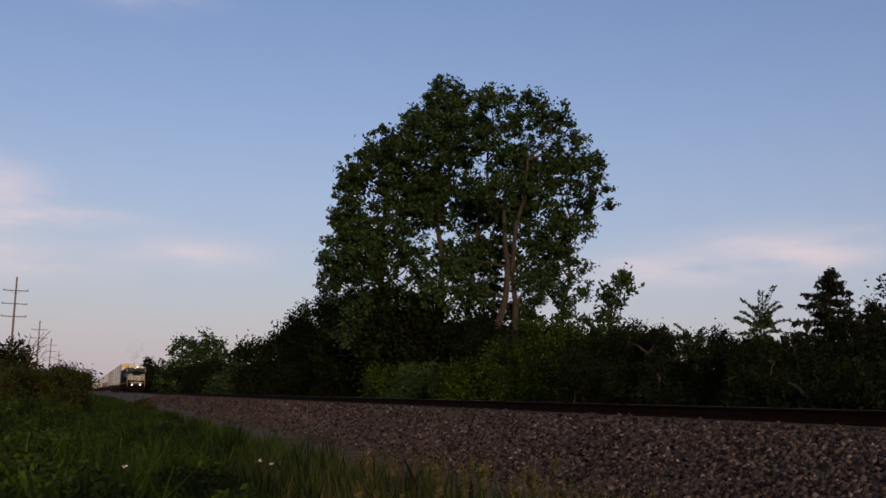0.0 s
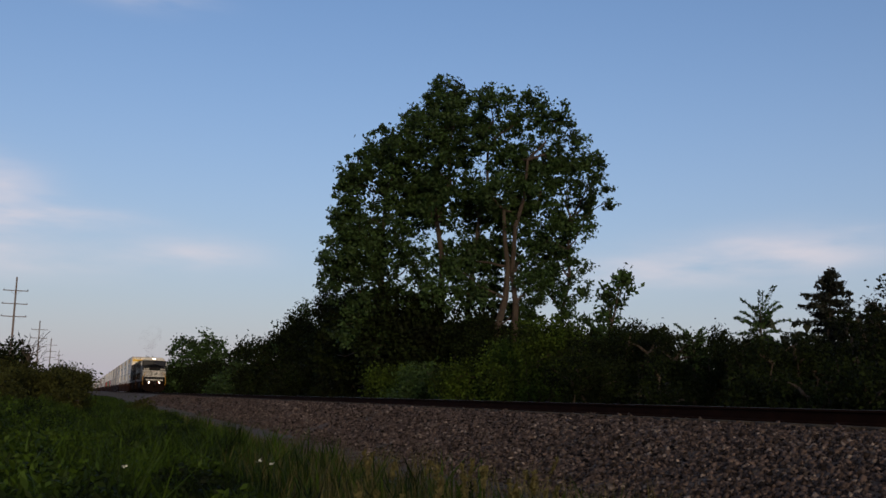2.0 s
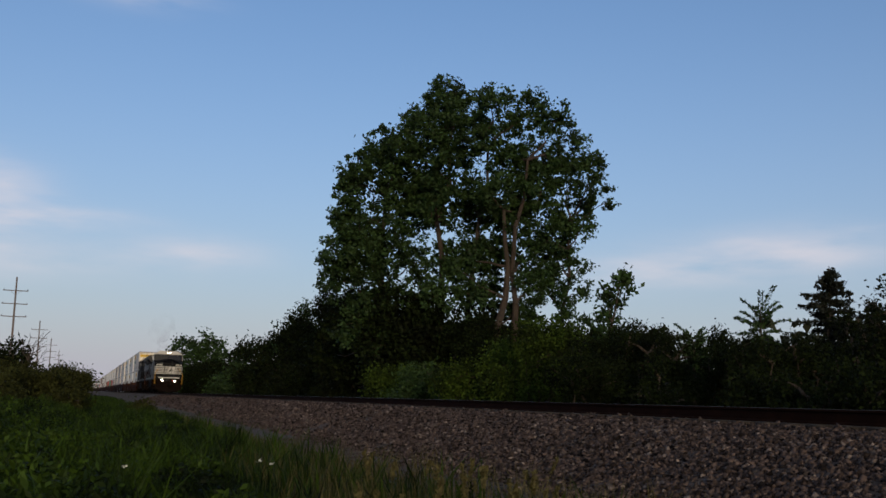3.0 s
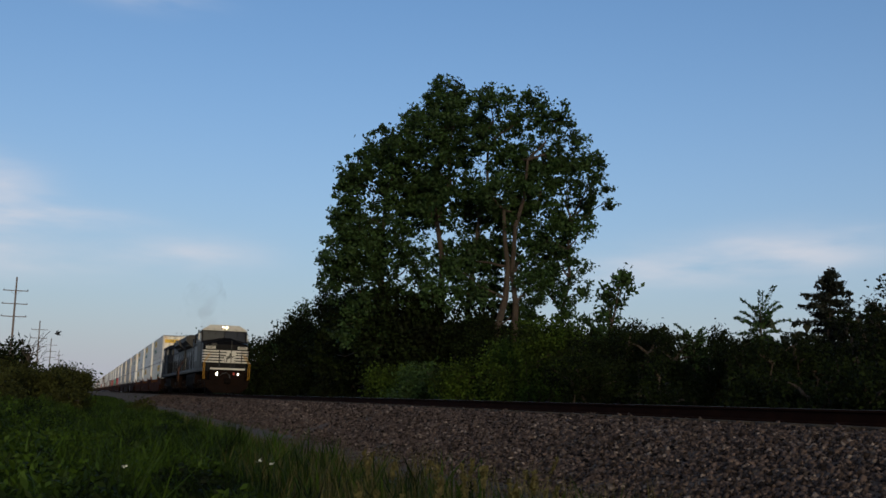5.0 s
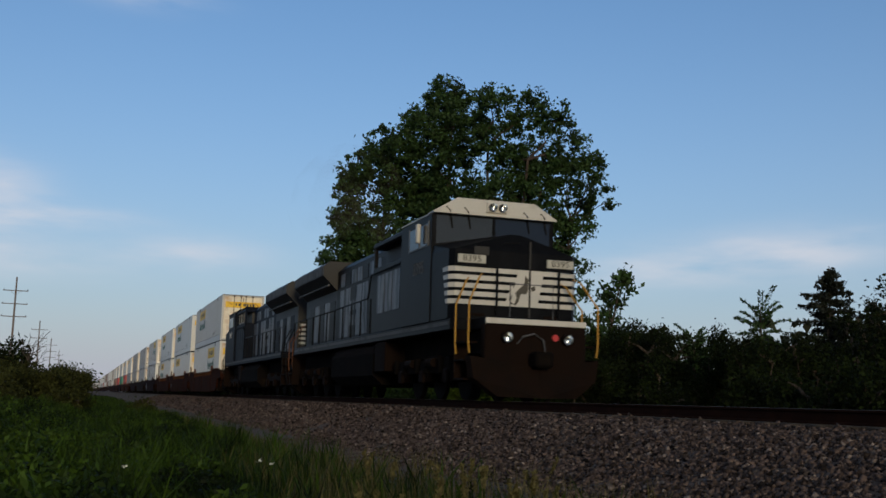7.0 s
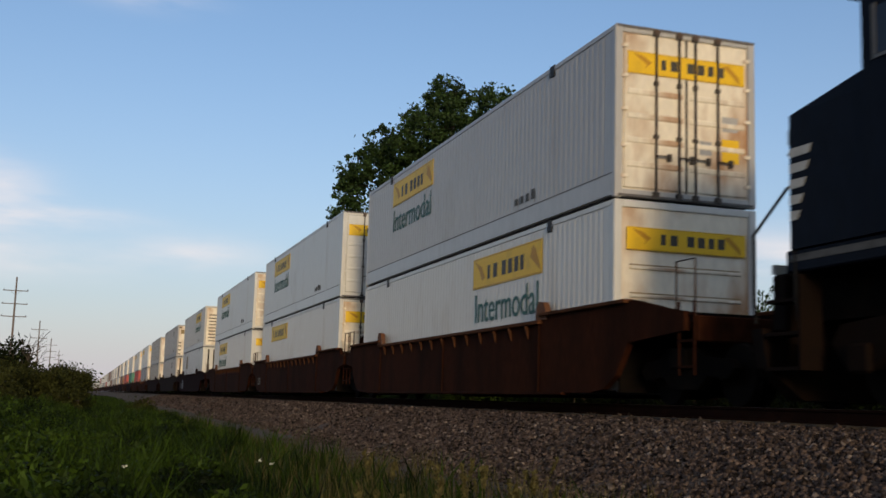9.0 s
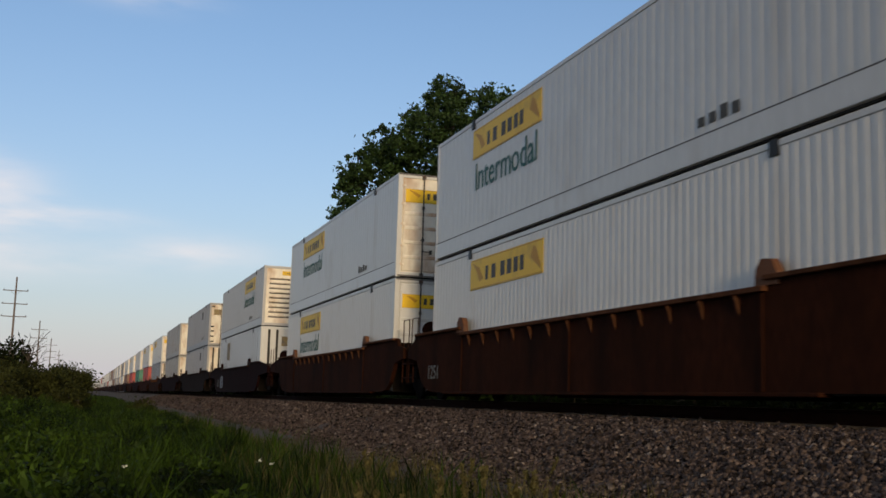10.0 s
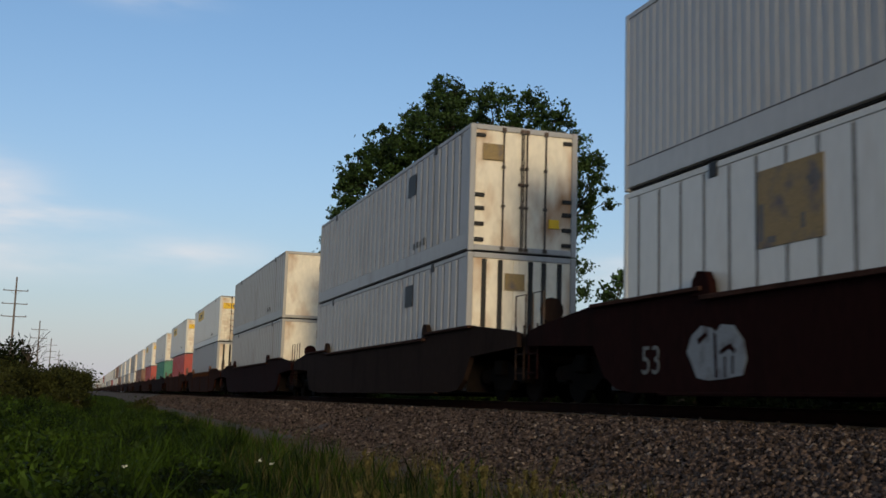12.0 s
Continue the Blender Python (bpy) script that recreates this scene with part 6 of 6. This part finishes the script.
for s in (-1, 1):
    part("fore_wing", Shape().prism([(0, 0.004), (s * 0.010, 0.009), (s * 0.020, 0.009), (s * 0.022, 0.003), (s * 0.012, -0.0005), (0, -0.001)], 1, -0.0003, 0.0003), M_WING, moth)
    part("hind_wing", Shape().prism([(0, 0.0), (s * 0.012, 0.001), (s * 0.017, -0.003), (s * 0.012, -0.008), (0, -0.005)], 1, 0.0004, 0.0008), M_WING, moth)


# ---------------------------------------------------------------- a small bird that crosses over the verge
M_BIRD = material("dark_bird_feather", (0.022, 0.021, 0.024), 0.7, grain=0.3, grain_scale=60, spec=0.1)
bird = thing("bird", "small dark bird in flight with raised wings", "bird")
part("body", Shape().tube([(0.09, 0, 0.005), (0.07, 0, 0.008), (0.02, 0, 0), (-0.04, 0, 0), (-0.08, 0, 0.004)], [0.004, 0.017, 0.026, 0.021, 0.007], 8), M_BIRD, bird)
part("tail", Shape().prism([(-0.07, -0.008), (-0.14, -0.026), (-0.125, 0.0), (-0.14, 0.026), (-0.07, 0.008)], 2, 0.002, 0.006), M_BIRD, bird)
for s in (-1, 1):
    part("wing", Shape().add([(0.045, s * 0.015, 0.01), (0.03, s * 0.09, 0.07), (-0.05, s * 0.15, 0.12), (-0.02, s * 0.08, 0.055), (-0.03, s * 0.015, 0.008),
                              (0.045, s * 0.015, 0.014), (0.03, s * 0.09, 0.074), (-0.05, s * 0.15, 0.123), (-0.02, s * 0.08, 0.059), (-0.03, s * 0.015, 0.012)],
                             [(0, 1, 2, 3, 4), (5, 6, 7, 8, 9), (0, 1, 6, 5), (1, 2, 7, 6), (2, 3, 8, 7), (3, 4, 9, 8), (4, 0, 5, 9)]), M_BIRD, bird)


# ---------------------------------------------------------------- exhaust smoke over the leading locomotive
M_SMOKE = bpy.data.materials.new("thin_exhaust_smoke")
M_SMOKE.use_nodes = True
smt = M_SMOKE.node_tree
clear_bsdf, soot_bsdf, thin_mix = smt.nodes.new("ShaderNodeBsdfTransparent"), smt.nodes.new("ShaderNodeBsdfDiffuse"), smt.nodes.new("ShaderNodeMixShader")
soot_bsdf.inputs[0].default_value = (0.16, 0.13, 0.115, 1)
puff_noise, puff_range, puff_coord = smt.nodes.new("ShaderNodeTexNoise"), smt.nodes.new("ShaderNodeMapRange"), smt.nodes.new("ShaderNodeTexCoord")
puff_noise.inputs["Scale"].default_value, puff_noise.inputs["Detail"].default_value = 0.55, 1.0
for slot, value in ((1, 0.47), (2, 0.80), (3, 0.0), (4, 0.06)):
    puff_range.inputs[slot].default_value = value
for a, b in ((puff_coord.outputs["Object"], puff_noise.inputs["Vector"]), (puff_noise.outputs[0], puff_range.inputs[0]), (puff_range.outputs[0], thin_mix.inputs[0]),
             (clear_bsdf.outputs[0], thin_mix.inputs[1]), (soot_bsdf.outputs[0], thin_mix.inputs[2]), (thin_mix.outputs[0], smt.nodes["Material Output"].inputs[0])):
    smt.links.new(a, b)
smoke = thing("exhaust_smoke", "thin brown-grey diesel smoke drifting over the locomotive", "smoke")
rp = random.Random(21)
for px, pz, pr in ((0.5, 5.3, 0.55), (-1.6, 6.2, 1.05), (-4.8, 7.6, 1.6), (-9.5, 8.6, 2.0)):
    bm = bmesh.new()
    bmesh.ops.create_icosphere(bm, subdivisions=3, radius=pr)
    swell = [Vector((rp.gauss(0, 1), rp.gauss(0, 1), rp.gauss(0, 1))).normalized() for _ in range(7)]
    for v in bm.verts:
        n = v.co.normalized()
        v.co *= 0.75 + 0.55 * sum(max(0.0, n.dot(w)) ** 4 for w in swell) / 2
    me = bpy.data.meshes.new("puff")
    bm.to_mesh(me)
    bm.free()
    me.materials.append(M_SMOKE)
    part("puff", me, M_SMOKE, smoke, at=pose(px, rp.uniform(-0.3, 0.3), pz))
MOVERS.append((smoke, 46.6 - 12.4, 0.0, 0))


# ---------------------------------------------------------------- what moves
def motions():
    for ob, rel, base, turn in MOVERS:
        walk(ob, [(t, pose(START + SPEED * t + rel, TRACK_Y, base, 0, 0, turn)) for t in (0.0, 2.0, 4.0, 6.0, 8.0, 10.0, 12.0)])

    walk(bird, [(0.0, pose(-49.50, 2.30, -0.75, 0, -12, -108.1)), (3.4, pose(-49.50, 2.30, -0.75, 0, -12, -108.1)), (4.2, pose(-34.87, 3.25, 0.96, 0, -12, -108.1)), (4.5, pose(-33.18, 1.83, 1.10, 0, -12, -108.1)), (4.8, pose(-31.56, 0.23, 1.23, 0, -12, -108.1)), (4.9, pose(-31.69, -0.24, 1.35, 0, -12, -108.1)), (5.0, pose(-31.84, -0.76, 1.46, 0, -12, -108.1)), (5.1, pose(-32.02, -1.38, 1.58, 0, -12, -108.1)), (5.2, pose(-32.21, -1.99, 1.67, 0, -12, -108.1)), (5.3, pose(-32.39, -2.58, 1.74, 0, -12, -108.1)), (6.0, pose(-33.80, -7.18, 2.21, 0, -12, -108.1)), (12.0, pose(-72.59, -31.42, 7.93, 0, -12, -108.1))])
    rest = pose(-0.4, -0.9, -0.85, 0, -100, -84)
    walk(moth, [(0.0, rest), (9.2, rest), (9.4, pose(-0.566, 0.170, -0.436, 0, -100, -84)), (9.5, pose(-0.566, 0.180, 0.014, 0, -105, -80)), (9.6, pose(-0.566, 0.20, 0.464, 0, -110, -76)), (12.0, pose(3.0, -4.0, 3.0, 0, -125, -60))])


motions()
